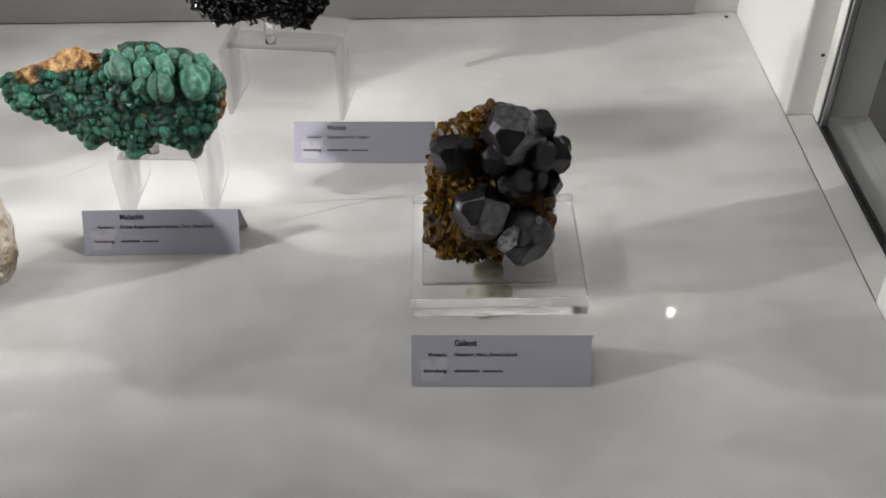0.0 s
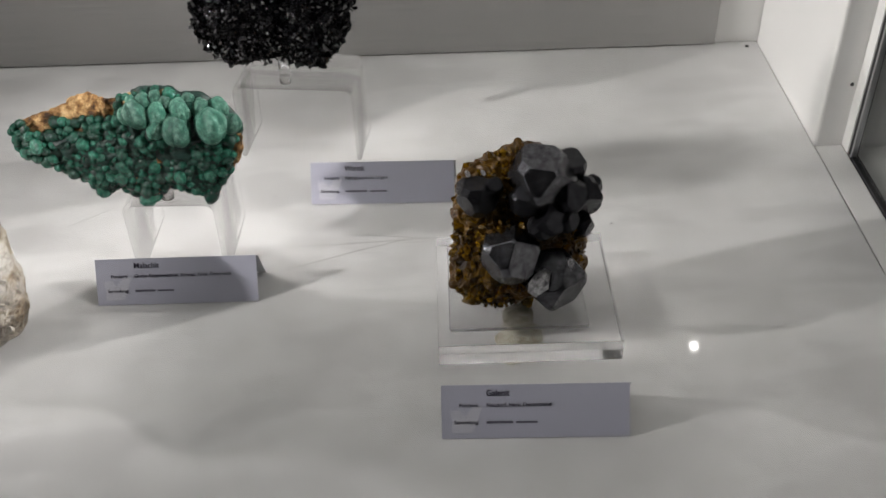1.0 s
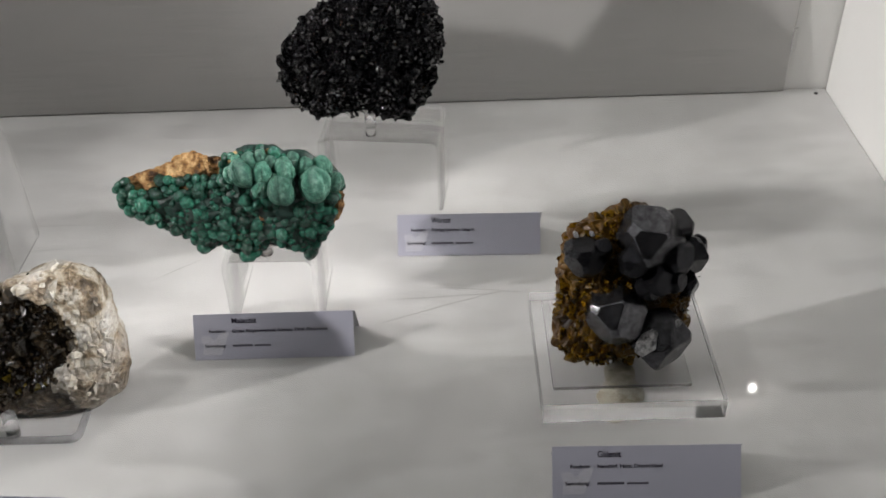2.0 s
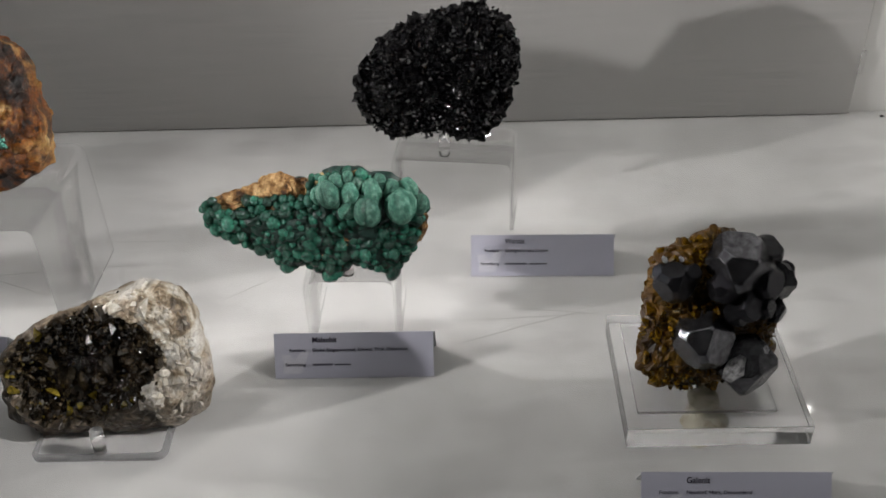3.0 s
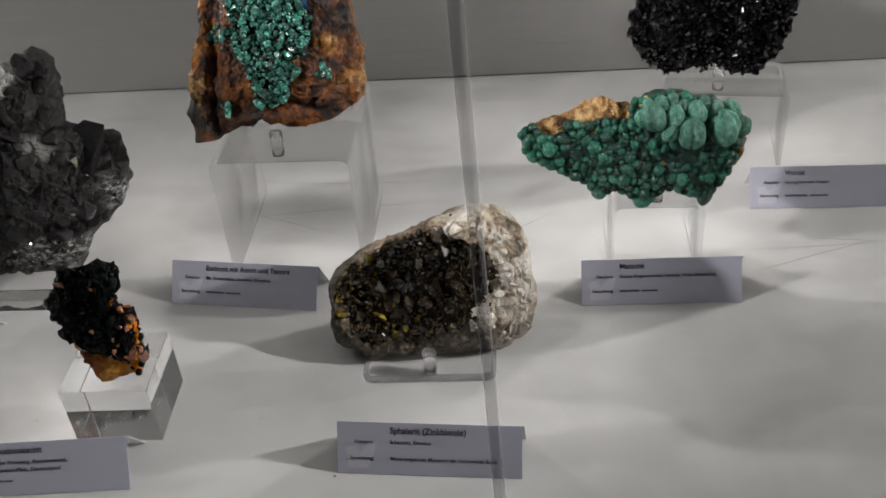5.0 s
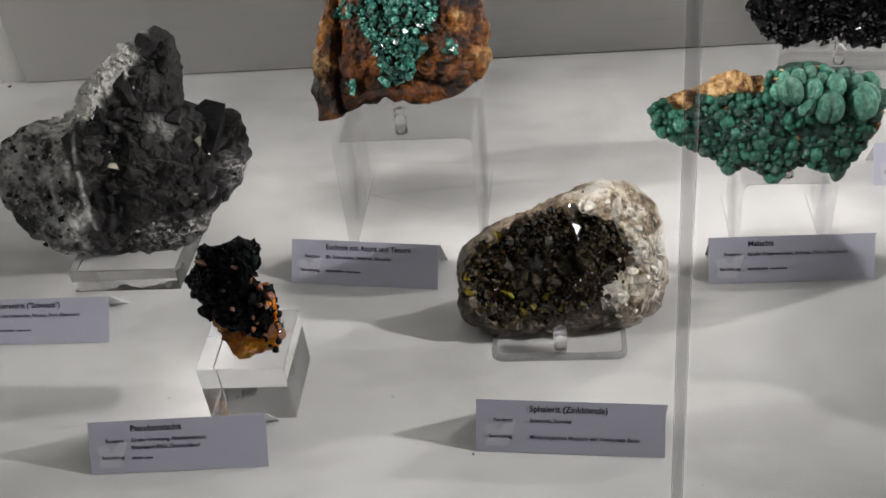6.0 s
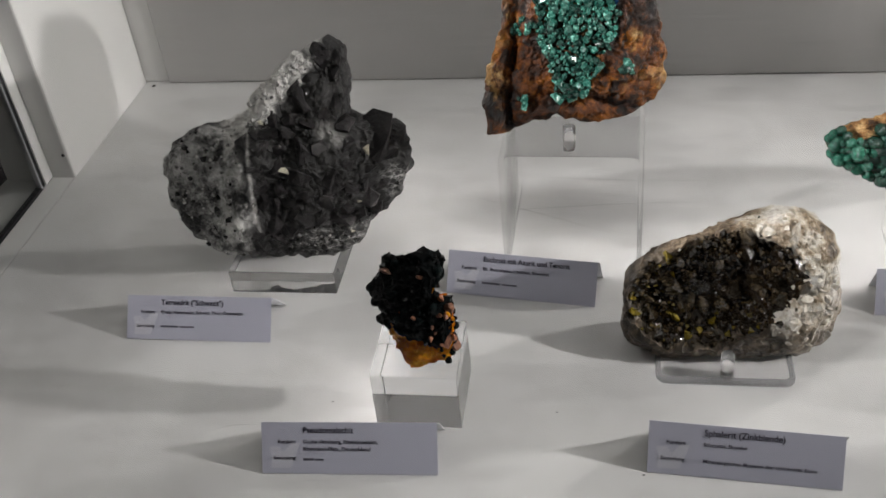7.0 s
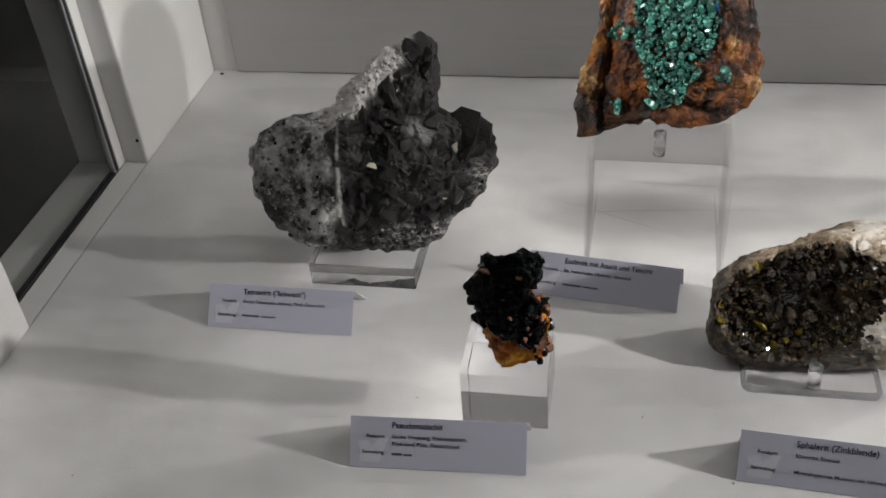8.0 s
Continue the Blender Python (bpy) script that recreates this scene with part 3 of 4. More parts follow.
def glitter(name, form, count, size, seed, mat, parent, label, keep=None, long=1.0, inside=1.0):
    """Many tiny crystals, too small to pick apart, in one mesh on the front of a form."""
    rd = random.Random(seed)
    pts, faces = [], []
    big = float(form.r.max())
    shape = ((1, 0, -0.3), (-0.3, 0.9, -0.3), (-0.5, -0.8, -0.3), (0.5, 0.5, 0.9), (-0.6, 0.2, 0.8), (0.2, -0.6, 0.9))
    tris = ((0, 1, 3), (1, 4, 3), (1, 2, 4), (2, 5, 4), (2, 0, 5), (0, 3, 5), (3, 4, 5))
    made = 0
    while made < count:
        u, v = rd.uniform(-big, big), rd.uniform(-big, big)
        if form.rho(u, v) > inside or (keep and not keep(u, v, rd)):
            continue
        r = size * (0.45 + 1.1 * rd.random() ** 2)
        m = place_on(form, u, v, r, rd.uniform(-0.5, 0.3), rd, (1, 1, long * rd.uniform(0.8, 1.3)), 75)
        base = len(pts)
        pts += [m @ Vector([c * rd.uniform(0.75, 1.2) for c in p]) for p in shape]
        faces += [tuple(base + i for i in f) for f in tris]
        made += 1
    me = bpy.data.meshes.new(name)
    me.from_pydata(pts, [], faces)
    return tagged(link_mesh(name, me, mat, parent, label), kind="stuff")


def specimen(name, label, centre, lean, turn=0):
    return empty(name, pose(*centre, 90 - lean, 0, turn), label, "mineral")


# malachite: green nodules on an ochre plate
OCHRE = speckled("ochre_limonite", [(0.38, (0.05, 0.022, 0.008)), (0.48, (0.28, 0.14, 0.045)), (0.62, (0.66, 0.43, 0.20)), (0.75, (0.78, 0.60, 0.36))], 170, 0.9, fine=800, relief=0.7, distance=0.001)
MALACHITE = speckled("green_malachite", [(0.3, (0.004, 0.040, 0.027)), (0.55, (0.017, 0.112, 0.073)), (0.75, (0.058, 0.235, 0.160))], 2.2, 0.34, fine=14, relief=0.3, distance=0.06, vary=0.6)
MALACHITE.node_tree.nodes["Principled BSDF"].inputs["Roughness"].default_value = 0.26
MALACHITE_PALE = speckled("pale_green_malachite", [(0.3, (0.014, 0.085, 0.058)), (0.5, (0.05, 0.185, 0.13)), (0.70, (0.19, 0.40, 0.31))], 3.2, 0.4, fine=12, relief=0.4, distance=0.08, vary=0.35)
# crust green, darkened to paint the shade in gaps between nodules
MALACHITE_GAPS = speckled("shaded_gap_malachite", [(0.3, (0.002, 0.014, 0.011)), (0.7, (0.008, 0.048, 0.036))], 150, 0.5)

mal = specimen("malachite_specimen", "green botryoidal malachite plate with ochre rock edges", (-0.1750, 0.4850, 0.0836), 8)
mal_form = Form([59.3, 61.1, 58.6, 52.9, 48.0, 41.9, 40.4, 36.6, 33.7, 31.4, 29.0, 27.1, 29.0, 32.1, 36.8, 39.0, 41.5, 43.7, 57.2, 65.5, 58.3, 46.6, 38.8, 34.6, 32.7, 31.9, 31.8, 28.0, 25.6, 28.3, 31.2, 32.7, 31.3, 30.1, 30.8, 32.4, 52.0, 53.7, 55.5, 57.2], 0.007, 0.012, 3.0,
                lambda u, v, q: 0.005 * math.exp(-((u - 0.03) / 0.03) ** 2 - ((v - 0.016) / 0.012) ** 2) * (1 - q), 3.1)
link_mesh("ochre_matrix", mal_form.mesh("ochre_matrix", ((90, 0.003), (260, 0.0016), (700, 0.0008)), ((170, 0.002),)), OCHRE, mal, "rough ochre limonite")


def on_ochre(u, v):
    return (-0.040 < u < -0.004 and v > 0.0185 + 0.06 * (u + 0.02)) or (-0.052 < u < -0.036 and v > 0.0115 + 0.22 * (u + 0.045)) or (u > 0.0545 and v < 0.002)


SMALL = nodule_meshes("nodule", 10, 5, MALACHITE, 0.12)
PALE = nodule_meshes("big_nodule", 5, 6, MALACHITE_PALE, 0.24, 40, (3, 4))
rnd = random.Random(11)
big_spots = ((0.0090, 0.0220, 0.0082), (0.0288, 0.0130, 0.0092), (0.0460, 0.0140, 0.0102), (0.0195, 0.0215, 0.0068), (0.0310, 0.0225, 0.0070), (0.0030, 0.0205, 0.0052), (0.0410, 0.0225, 0.0058), (0.0560, 0.0125, 0.0060), (0.0180, 0.0140, 0.0060), (0.0500, 0.0215, 0.0062), (0.0240, 0.0260, 0.0048), (0.0350, 0.0265, 0.0046), (0.0130, 0.0275, 0.0052), (0.0185, 0.0290, 0.0044), (0.0065, 0.0270, 0.0042))
for k, (u, v, r) in enumerate(big_spots):
    link_mesh("big_nodule", PALE[k % 5], MALACHITE_PALE, mal, "large pale green nodule" if k < 5 else "", Matrix.Translation((u, v, mal_form.height(u, v) + r * 0.35)) @ pose(0, 0, 0, rnd.uniform(-85, -60), rnd.uniform(-15, 15), rnd.uniform(-25, 25)) @ Matrix.Diagonal((r * 0.84, r * 0.95, r * 1.06, 1)))


def mal_size(u, v, rd):
    base = 0.0022 + 0.0022 * rd.random() ** 2
    return base * (1.3 if abs(u - 0.006) < 0.012 and v < -0.005 else 1.0)


spots = scatter(mal_form, 330, mal_size, 21, 0.97, lambda u, v, rd: not on_ochre(u, v) and all((u - a) ** 2 + (v - b) ** 2 > (0.6 * c) ** 2 for a, b, c in big_spots), 60, 0.56)
for k, (u, v, r) in enumerate(spots[:298]):
    lift = 0.0024 * (noise.noise((u * 90, v * 90, 2.0)) + 0.1)
    link_mesh("nodule", SMALL[k % 10], MALACHITE, mal, "", Matrix.Translation((0, 0, lift)) @ place_on(mal_form, u, v, r, -0.1, rnd, (1.0, rnd.uniform(0.85, 1.2), rnd.uniform(0.9, 1.5)), 35))
link_mesh("green_crust", Form([r * (760 if 10 <= k <= 18 else 1025 if 1 <= k <= 9 else 975) for k, r in enumerate(mal_form.r)], 0.0100, 0.0130, 3.0, lambda u, v, q: mal_form.rise(u, v, q) - (0.013 if on_ochre(u, v) else 0.0), 3.1).mesh("green_crust", ((160, 0.0018), (420, 0.0014))), MALACHITE_GAPS, mal, "green crust between the nodules, darkened as gap shade", None, True)

# wurtzite: black glittering mass
BLACK = speckled("black_wurtzite", [(0.3, (0.002, 0.002, 0.0025)), (0.7, (0.007, 0.0065, 0.007))], 120, 0.25, fine=700, relief=0.6, distance=0.001, spec=0.2)
GLINT = speckled("bright_black_facets", [(0.3, (0.004, 0.004, 0.005)), (0.7, (0.016, 0.016, 0.018))], 300, 0.10, relief=0.0, spec=0.9)
BLACK_BRIGHT = speckled("black_crystal_faces", [(0.3, (0.0015, 0.0015, 0.002)), (0.7, (0.008, 0.008, 0.009))], 1.5, 0.06, fine=6, relief=0.12, distance=0.03, vary=0.6, spec=0.22)
wur = specimen("wurtzite_specimen", "black glittering wurtzite mass on a clear stand", (-0.1107, 0.6150, 0.1048), 12)
wur_form = Form([50.9, 53.5, 54.7, 55.3, 52.5, 44.4, 40.1, 38.8, 38.5, 40.6, 42.0, 46.7, 51.5, 54.3, 55.6, 54.0, 46.6, 39.7, 38.5, 41.4, 51.8, 51.1, 49.7, 49.7], 0.016, 0.018, 2.2,
                lambda u, v, q: 0.004 * noise.noise((u * 75, v * 75, 4.0)) + 0.003 * noise.noise((u * 170 + v * 90, v * 60, 1.0)), 8.4)
link_mesh("black_matrix", wur_form.mesh("black_matrix", ((80, 0.003), (230, 0.003), (600, 0.0022)), ((150, 0.004), (320, 0.002)), 220, 56), BLACK, wur, "rough black matrix")
WCH = chunk_meshes("black_crystal", 8, 12, (1, 0.85, 1.1), 9, BLACK_BRIGHT)
rnd = random.Random(12)
for k, (u, v, r) in enumerate(scatter(wur_form, 300, lambda u, v, rd: 0.0011 + 0.0026 * rd.random() ** 2, 31, 1.0, None, 40, 0.6)):
    link_mesh("black_crystal", WCH[k % 8], BLACK_BRIGHT, wur, "", place_on(wur_form, u, v, r, 0.0, rnd, (1, 1, 1.3), 60))

glitter("tiny_black_crystals", wur_form, 1100, 0.0013, 71, GLINT, wur, "tiny glittering black crystals", None, 1.6)

# sphalerite geode
GEODE_RIND, _n, _l, _p = material("geode_rind")
_zone = zone_sockets(_n, _l)
_brown = ramp(_n, _l, noise_tex(_n, _l, 130, 6, 0.7), [(0.3, (0.012, 0.009, 0.006)), (0.48, (0.045, 0.034, 0.022)), (0.58, (0.12, 0.09, 0.06)), (0.72, (0.30, 0.25, 0.19))])
_white = ramp(_n, _l, noise_tex(_n, _l, 60, 5, 0.6), [(0.36, (0.05, 0.036, 0.022)), (0.43, (0.22, 0.165, 0.105)), (0.49, (0.46, 0.41, 0.33)), (0.57, (0.60, 0.575, 0.53)), (0.68, (0.68, 0.67, 0.64))])
_beige = ramp(_n, _l, noise_tex(_n, _l, 160, 6, 0.7), [(0.36, (0.05, 0.035, 0.022)), (0.5, (0.24, 0.175, 0.115)), (0.65, (0.46, 0.37, 0.27))])
_c = mix(_n, _l, _zone[1], _brown, _beige)
_c = mix(_n, _l, _zone[0], _c, mix(_n, _l, ramp(_n, _l, noise_tex(_n, _l, 26, 4, 0.6), [(0.54, (0, 0, 0)), (0.64, (0.6, 0.6, 0.6))]), _white, _beige))
_pit = ramp(_n, _l, noise_tex(_n, _l, 330, 4, 0.6), [(0.34, (0.25, 0.2, 0.15)), (0.44, (1, 1, 1))])
_l.new(mix(_n, _l, 0.7, _c, _pit, "MULTIPLY"), _p.inputs["Base Color"])
_p.inputs["Roughness"].default_value = 0.42
bump(_n, _l, _p, noise_tex(_n, _l, 480, 6, 0.7), 0.6, 0.001)
HONEY = speckled("dark_sphalerite", [(0.3, (0.007, 0.005, 0.003)), (0.47, (0.028, 0.019, 0.009)), (0.60, (0.12, 0.09, 0.055)), (0.75, (0.28, 0.24, 0.18))], 1.0, 0.13, fine=5, relief=0.08, distance=0.03, vary=0.8, spec=0.9)
HONEY.node_tree.nodes["Principled BSDF"].inputs["Transmission Weight"].default_value = 0.25
AMBER = speckled("yellow_sphalerite", [(0.3, (0.05, 0.036, 0.006)), (0.7, (0.36, 0.27, 0.035))], 1.6, 0.08, fine=6, relief=0.12, distance=0.03, vary=0.6, coat=0.5)
QUARTZ = speckled("milky_quartz", [(0.3, (0.34, 0.28, 0.20)), (0.6, (0.64, 0.61, 0.55))], 1.5, 0.16, fine=7, relief=0.25, distance=0.04, vary=0.35, coat=0.2)
HONEY_FINE = speckled("fine_dark_sphalerite", [(0.35, (0.008, 0.005, 0.002)), (0.52, (0.04, 0.026, 0.011)), (0.64, (0.14, 0.10, 0.045))], 220, 0.12, relief=0.0, spec=0.9)
QUARTZ_FINE = speckled("fine_milky_quartz", [(0.38, (0.22, 0.17, 0.11)), (0.5, (0.52, 0.48, 0.40)), (0.62, (0.72, 0.70, 0.65))], 150, 0.15, relief=0.0)
sph = specimen("sphalerite_geode", "brown geode with dark glittering sphalerite and white quartz", (-0.2878, 0.4270, 0.0412), 14)


def hollow(u, v, q):
    d = ((u + 0.008) / 0.046) ** 2 + ((v + 0.000 - 0.20 * u) / 0.031) ** 2
    d += 0.22 * noise.noise((u * 60, v * 60, 7.0)) + 0.12 * noise.noise((u * 160, v * 160, 3.0))
    return -0.024 * max(0.0, 1 - d) ** 0.55


sph_form = Form([55.4, 55.6, 57.8, 54.4, 47.6, 37.2, 31.0, 28.2, 28.4, 31.3, 35.9, 44.7, 55.9, 57.7, 64.4, 60.6, 52.8, 44.7, 42.2, 44.6, 49.0, 56.4, 61.9, 58.2], 0.018, 0.034, 3.0, hollow, 5.5, 3.5)


def rind_zones(u, v, z):
    wob = 0.006 * noise.noise((u * 90, v * 90, 5.0))
    white = (u - (0.014 + 0.9 * max(0.0, 0.004 - v) * 0.35 - 0.45 * max(0.0, v - 0.006)) + wob) / 0.004
    beige = min((v - 0.010 + wob) / 0.006, 1.0) + (0.5 if u < -0.045 else 0.0)
    return min(white, 1.0) * (1.0 if v > -0.022 + wob else 0.35), beige, 0.0


link_mesh("rind", mask_mesh(sph_form.mesh("rind", ((60, 0.002), (190, 0.0013), (520, 0.0009)), ((90, 0.0013), (240, 0.0005)), 260, 76), rind_zones), GEODE_RIND, sph, "brown and white rock rind")
DRUSE = speckled("dark_druse", [(0.3, (0.003, 0.002, 0.001)), (0.6, (0.018, 0.010, 0.004)), (0.8, (0.07, 0.042, 0.014))], 160, 0.15, fine=500, relief=0.3, distance=0.0006, spec=0.4)
druse_form = Form(sph_form.r * 930, 0.018, 0.010, 3.0, lambda u, v, q: hollow(u, v, q) + (0.0016 if hollow(u, v, q) < -0.004 else -0.004), 5.5, 3.5)
link_mesh("dark_druse", druse_form.mesh("dark_druse", ((190, 0.0014), (520, 0.001)), ((230, 0.003),), 180, 50), DRUSE, sph, "dark crystal lining of the hollow")
DCH = chunk_meshes("dark_crystal", 8, 12, (1, 0.85, 1.15), 14, HONEY)
ACH = chunk_meshes("amber_crystal", 4, 9, (1, 0.85, 1.1), 15, AMBER)
QCH = chunk_meshes("quartz_crystal", 6, 15, (1, 0.75, 0.9), 16, QUARTZ)
rnd = random.Random(13)
for k, (u, v, r) in enumerate(scatter(sph_form, 210, lambda u, v, rd: 0.0020 + 0.0052 * rd.random() ** 2.4, 33, 0.92, lambda u, v, rd: hollow(u, v, 0) < -0.0005, 80, 0.52)):
    if rnd.random() < 0.30 and (v < -0.012 or (u < -0.020 and v < 0.016)):
        link_mesh("amber_crystal", ACH[k % 4], AMBER, sph, "", place_on(sph_form, u, v, r * 0.7, -0.3, rnd, (1, 1, 1), 45))
    else:
        link_mesh("dark_crystal", DCH[k % 8], HONEY, sph, "", place_on(sph_form, u, v, r, -0.2, rnd, (1, 1, rnd.uniform(0.8, 1.3)), 50))
for k, (u, v, r) in enumerate(scatter(sph_form, 48, lambda u, v, rd: 0.0030 + 0.0050 * rd.random() ** 2, 34, 0.95, lambda u, v, rd: hollow(u, v, 0) > -0.006 and rind_zones(u, v, 0)[0] > 0.2 and rd.random() < 0.9, 80, 0.62)):
    link_mesh("quartz_crystal", QCH[k % 6], QUARTZ, sph, "", place_on(sph_form, u, v, r * 1.2, 0.60, rnd, (1, rnd.uniform(0.7, 1.0), 1), 35))
glitter("tiny_dark_crystals", sph_form, 700, 0.0012, 72, HONEY_FINE, sph, "tiny glittering brown crystals", lambda u, v, rd: hollow(u, v, 0) < 0.0 and rind_zones(u, v, 0)[0] < 0.6, 1.2, 0.93)
glitter("tiny_quartz_crystals", sph_form, 40, 0.0012, 73, QUARTZ_FINE, sph, "tiny white quartz points", lambda u, v, rd: rind_zones(u, v, 0)[0] > 0.3 or (v > 0.012 and rd.random() < 0.35), 1.0, 0.97)

# euchroite: rusty slab with teal crystals
RUST, _n, _l, _p = material("rusty_gossan")
_c = ramp(_n, _l, noise_tex(_n, _l, 62, 7, 0.72), [(0.38, (0.006, 0.004, 0.003)), (0.47, (0.045, 0.012, 0.002)), (0.55, (0.145, 0.040, 0.003)), (0.65, (0.36, 0.12, 0.007)), (0.78, (0.52, 0.25, 0.045))])
# a black band and a yellowish margin run along both sides of the slab
_tc, _sep = _n.new("ShaderNodeTexCoord"), _n.new("ShaderNodeSeparateXYZ")
_l.new(_tc.outputs["Object"], _sep.inputs["Vector"])
_side, _zone = _n.new("ShaderNodeMath"), _n.new("ShaderNodeMath")
_side.operation, _zone.operation = "ABSOLUTE", "MULTIPLY_ADD"
_zone.inputs[1].default_value = 9.0
_l.new(_sep.outputs["X"], _side.inputs[0])
_l.new(_side.outputs["Value"], _zone.inputs[0])
_l.new(noise_tex(_n, _l, 48, 7, 0.7, "Object", (1.1, 0.8, 1.0)), _zone.inputs[2])
_c = mix(_n, _l, ramp(_n, _l, _zone.outputs["Value"], [(0.74, (0, 0, 0)), (0.77, (0.92, 0.92, 0.92)), (0.82, (0.92, 0.92, 0.92)), (0.86, (0, 0, 0))]), _c, ramp(_n, _l, noise_tex(_n, _l, 130, 5), [(0.4, (0.006, 0.006, 0.007)), (0.7, (0.05, 0.03, 0.02))]))
_c = mix(_n, _l, ramp(_n, _l, _zone.outputs["Value"], [(0.89, (0, 0, 0)), (0.97, (0.85, 0.85, 0.85))]), _c, ramp(_n, _l, noise_tex(_n, _l, 95, 7, 0.75), [(0.36, (0.05, 0.025, 0.01)), (0.46, (0.20, 0.085, 0.016)), (0.56, (0.38, 0.215, 0.065)), (0.68, (0.54, 0.40, 0.20))]))
_g = noise_tex(_n, _l, 420, 6, 0.75)
_c = mix(_n, _l, 0.65, _c, ramp(_n, _l, _g, [(0.35, (0.25, 0.25, 0.25)), (0.6, (1, 1, 1))]), "MULTIPLY")
_l.new(_c, _p.inputs["Base Color"])
_p.inputs["Roughness"].default_value = 0.55
_p.inputs["Specular IOR Level"].default_value = 0.35
bump(_n, _l, _p, _g, 0.7, 0.0012)
TEAL = speckled("teal_euchroite", [(0.3, (0.005, 0.040, 0.030)), (0.50, (0.023, 0.115, 0.088)), (0.68, (0.20, 0.42, 0.35))], 1.6, 0.13, fine=7, relief=0.1, distance=0.03, vary=0.75, spec=0.8)
AZURE = speckled("blue_azurite", [(0.3, (0.008, 0.03, 0.11)), (0.7, (0.02, 0.09, 0.25))], 1.5, 0.2, fine=7, relief=0.15, distance=0.03, vary=0.4)
euc = specimen("euchroite_specimen", "rusty brown slab crusted with teal euchroite crystals", (-0.3720, 0.5140, 0.1370), 20)


def groove(u, v, q):
    w = -0.040 + 0.10 * (v + 0.02)
    return -0.006 * math.exp(-((u - w - 0.006) / 0.004) ** 2) + 0.004 * math.exp(-((u - w + 0.005) / 0.004) ** 2) + 0.003 * math.exp(-((u - 0.004) / 0.02) ** 2 - ((v - 0.015) / 0.03) ** 2) - 0.004 * math.exp(-((v + 0.030 + 0.1 * u) / 0.004) ** 2)


euc_form = Form([49.0, 48.0, 50.9, 55.4, 52.7, 51.1, 49.7, 51.5, 52.7, 51.8, 45.1, 41.8, 43.9, 50.9, 57.9, 69.7, 47.3, 40.0, 40.1, 44.2, 47.2, 50.4, 56.1, 51.2], 0.012, 0.034, 3.6, groove, 2.2, 6.0)
link_mesh("rusty_matrix", euc_form.mesh("rusty_matrix", ((70, 0.0025), (210, 0.0014), (560, 0.0007)), ((70, 0.003), (150, 0.0016)), 260, 76), RUST, euc, "rough rust-brown gossan")
TCH = prism_meshes("teal_crystal", 8, 5, 18, TEAL, 0.75)
BCH = chunk_meshes("blue_crystal", 3, 10, (1, 0.9, 0.8), 19, AZURE)
rnd = random.Random(14)


def teal_patch(u, v, rd):
    mid = 0.001 + 0.05 * v
    wide = 0.009 + 0.012 * max(0.0, min(1.0, (v + 0.022) / 0.035))
    main = -0.027 < v and abs(u - mid) < wide * rd.uniform(0.8, 1.1)
    side = (u + 0.028) ** 2 + (v - 0.012) ** 2 < 0.0045 ** 2 or (u + 0.027) ** 2 + (v + 0.028) ** 2 < 0.003 ** 2 or (u - 0.030) ** 2 + (v + 0.010) ** 2 < 0.003 ** 2
    return main or side


for k, (u, v, r) in enumerate(scatter(euc_form, 290, lambda u, v, rd: 0.0021 + 0.0028 * rd.random() ** 1.6, 36, 0.9, teal_patch, 160, 0.37)):
    if 0.010 < u < 0.03 and v > 0.018 and rnd.random() < 0.15:
        link_mesh("blue_crystal", BCH[k % 3], AZURE, euc, "", place_on(euc_form, u, v, r, -0.2, rnd, (1, 1, 1), 40))
    else:
        link_mesh("teal_crystal", TCH[k % 8], TEAL, euc, "", place_on(euc_form, u, v, r, -0.35, rnd, (1, 1, 1), 60))

# tetrahedrite: big grey rock
GREY, _n, _l, _p = material("grey_granular_rock")
_zone = zone_sockets(_n, _l)
_dark = ramp(_n, _l, noise_tex(_n, _l, 70, 7, 0.75), [(0.35, (0.006, 0.006, 0.006)), (0.55, (0.022, 0.021, 0.021)), (0.64, (0.06, 0.058, 0.058)), (0.76, (0.20, 0.195, 0.19))])
_lobe = ramp(_n, _l, noise_tex(_n, _l, 44, 9, 0.74), [(0.42, (0.008, 0.008, 0.008)), (0.46, (0.11, 0.107, 0.105)), (0.53, (0.36, 0.355, 0.345)), (0.63, (0.66, 0.65, 0.635))])
_pale = ramp(_n, _l, noise_tex(_n, _l, 90, 7, 0.7), [(0.34, (0.24, 0.235, 0.225)), (0.45, (0.52, 0.51, 0.49)), (0.6, (0.74, 0.725, 0.70))])
_streak = ramp(_n, _l, noise_tex(_n, _l, 190, 7, 0.8, "Object", (1.0, 2.2, 1.0)), [(0.46, (0.012, 0.012, 0.012)), (0.53, (0.16, 0.155, 0.15)), (0.60, (0.52, 0.51, 0.50))])
_c = mix(_n, _l, _zone[1], _dark, _lobe)
_c = mix(_n, _l, _zone[2], _c, _streak)
_c = mix(_n, _l, _zone[0], _c, _pale)
_l.new(_c, _p.inputs["Base Color"])
_p.inputs["Roughness"].default_value = 0.5
bump(_n, _l, _p, noise_tex(_n, _l, 520, 7, 0.75), 0.7, 0.0012)
TETRA = speckled("charcoal_tetrahedrite", [(0.3, (0.005, 0.0045, 0.005)), (0.50, (0.020, 0.018, 0.019)), (0.62, (0.055, 0.050, 0.051)), (0.75, (0.20, 0.19, 0.185))], 1.1, 0.3, fine=7, relief=0.4, distance=0.08, vary=0.6, spec=0.35)
PYRITE = speckled("pale_brassy_grain", [(0.3, (0.4, 0.36, 0.26)), (0.7, (0.68, 0.64, 0.52))], 2, 0.35, vary=0.2)
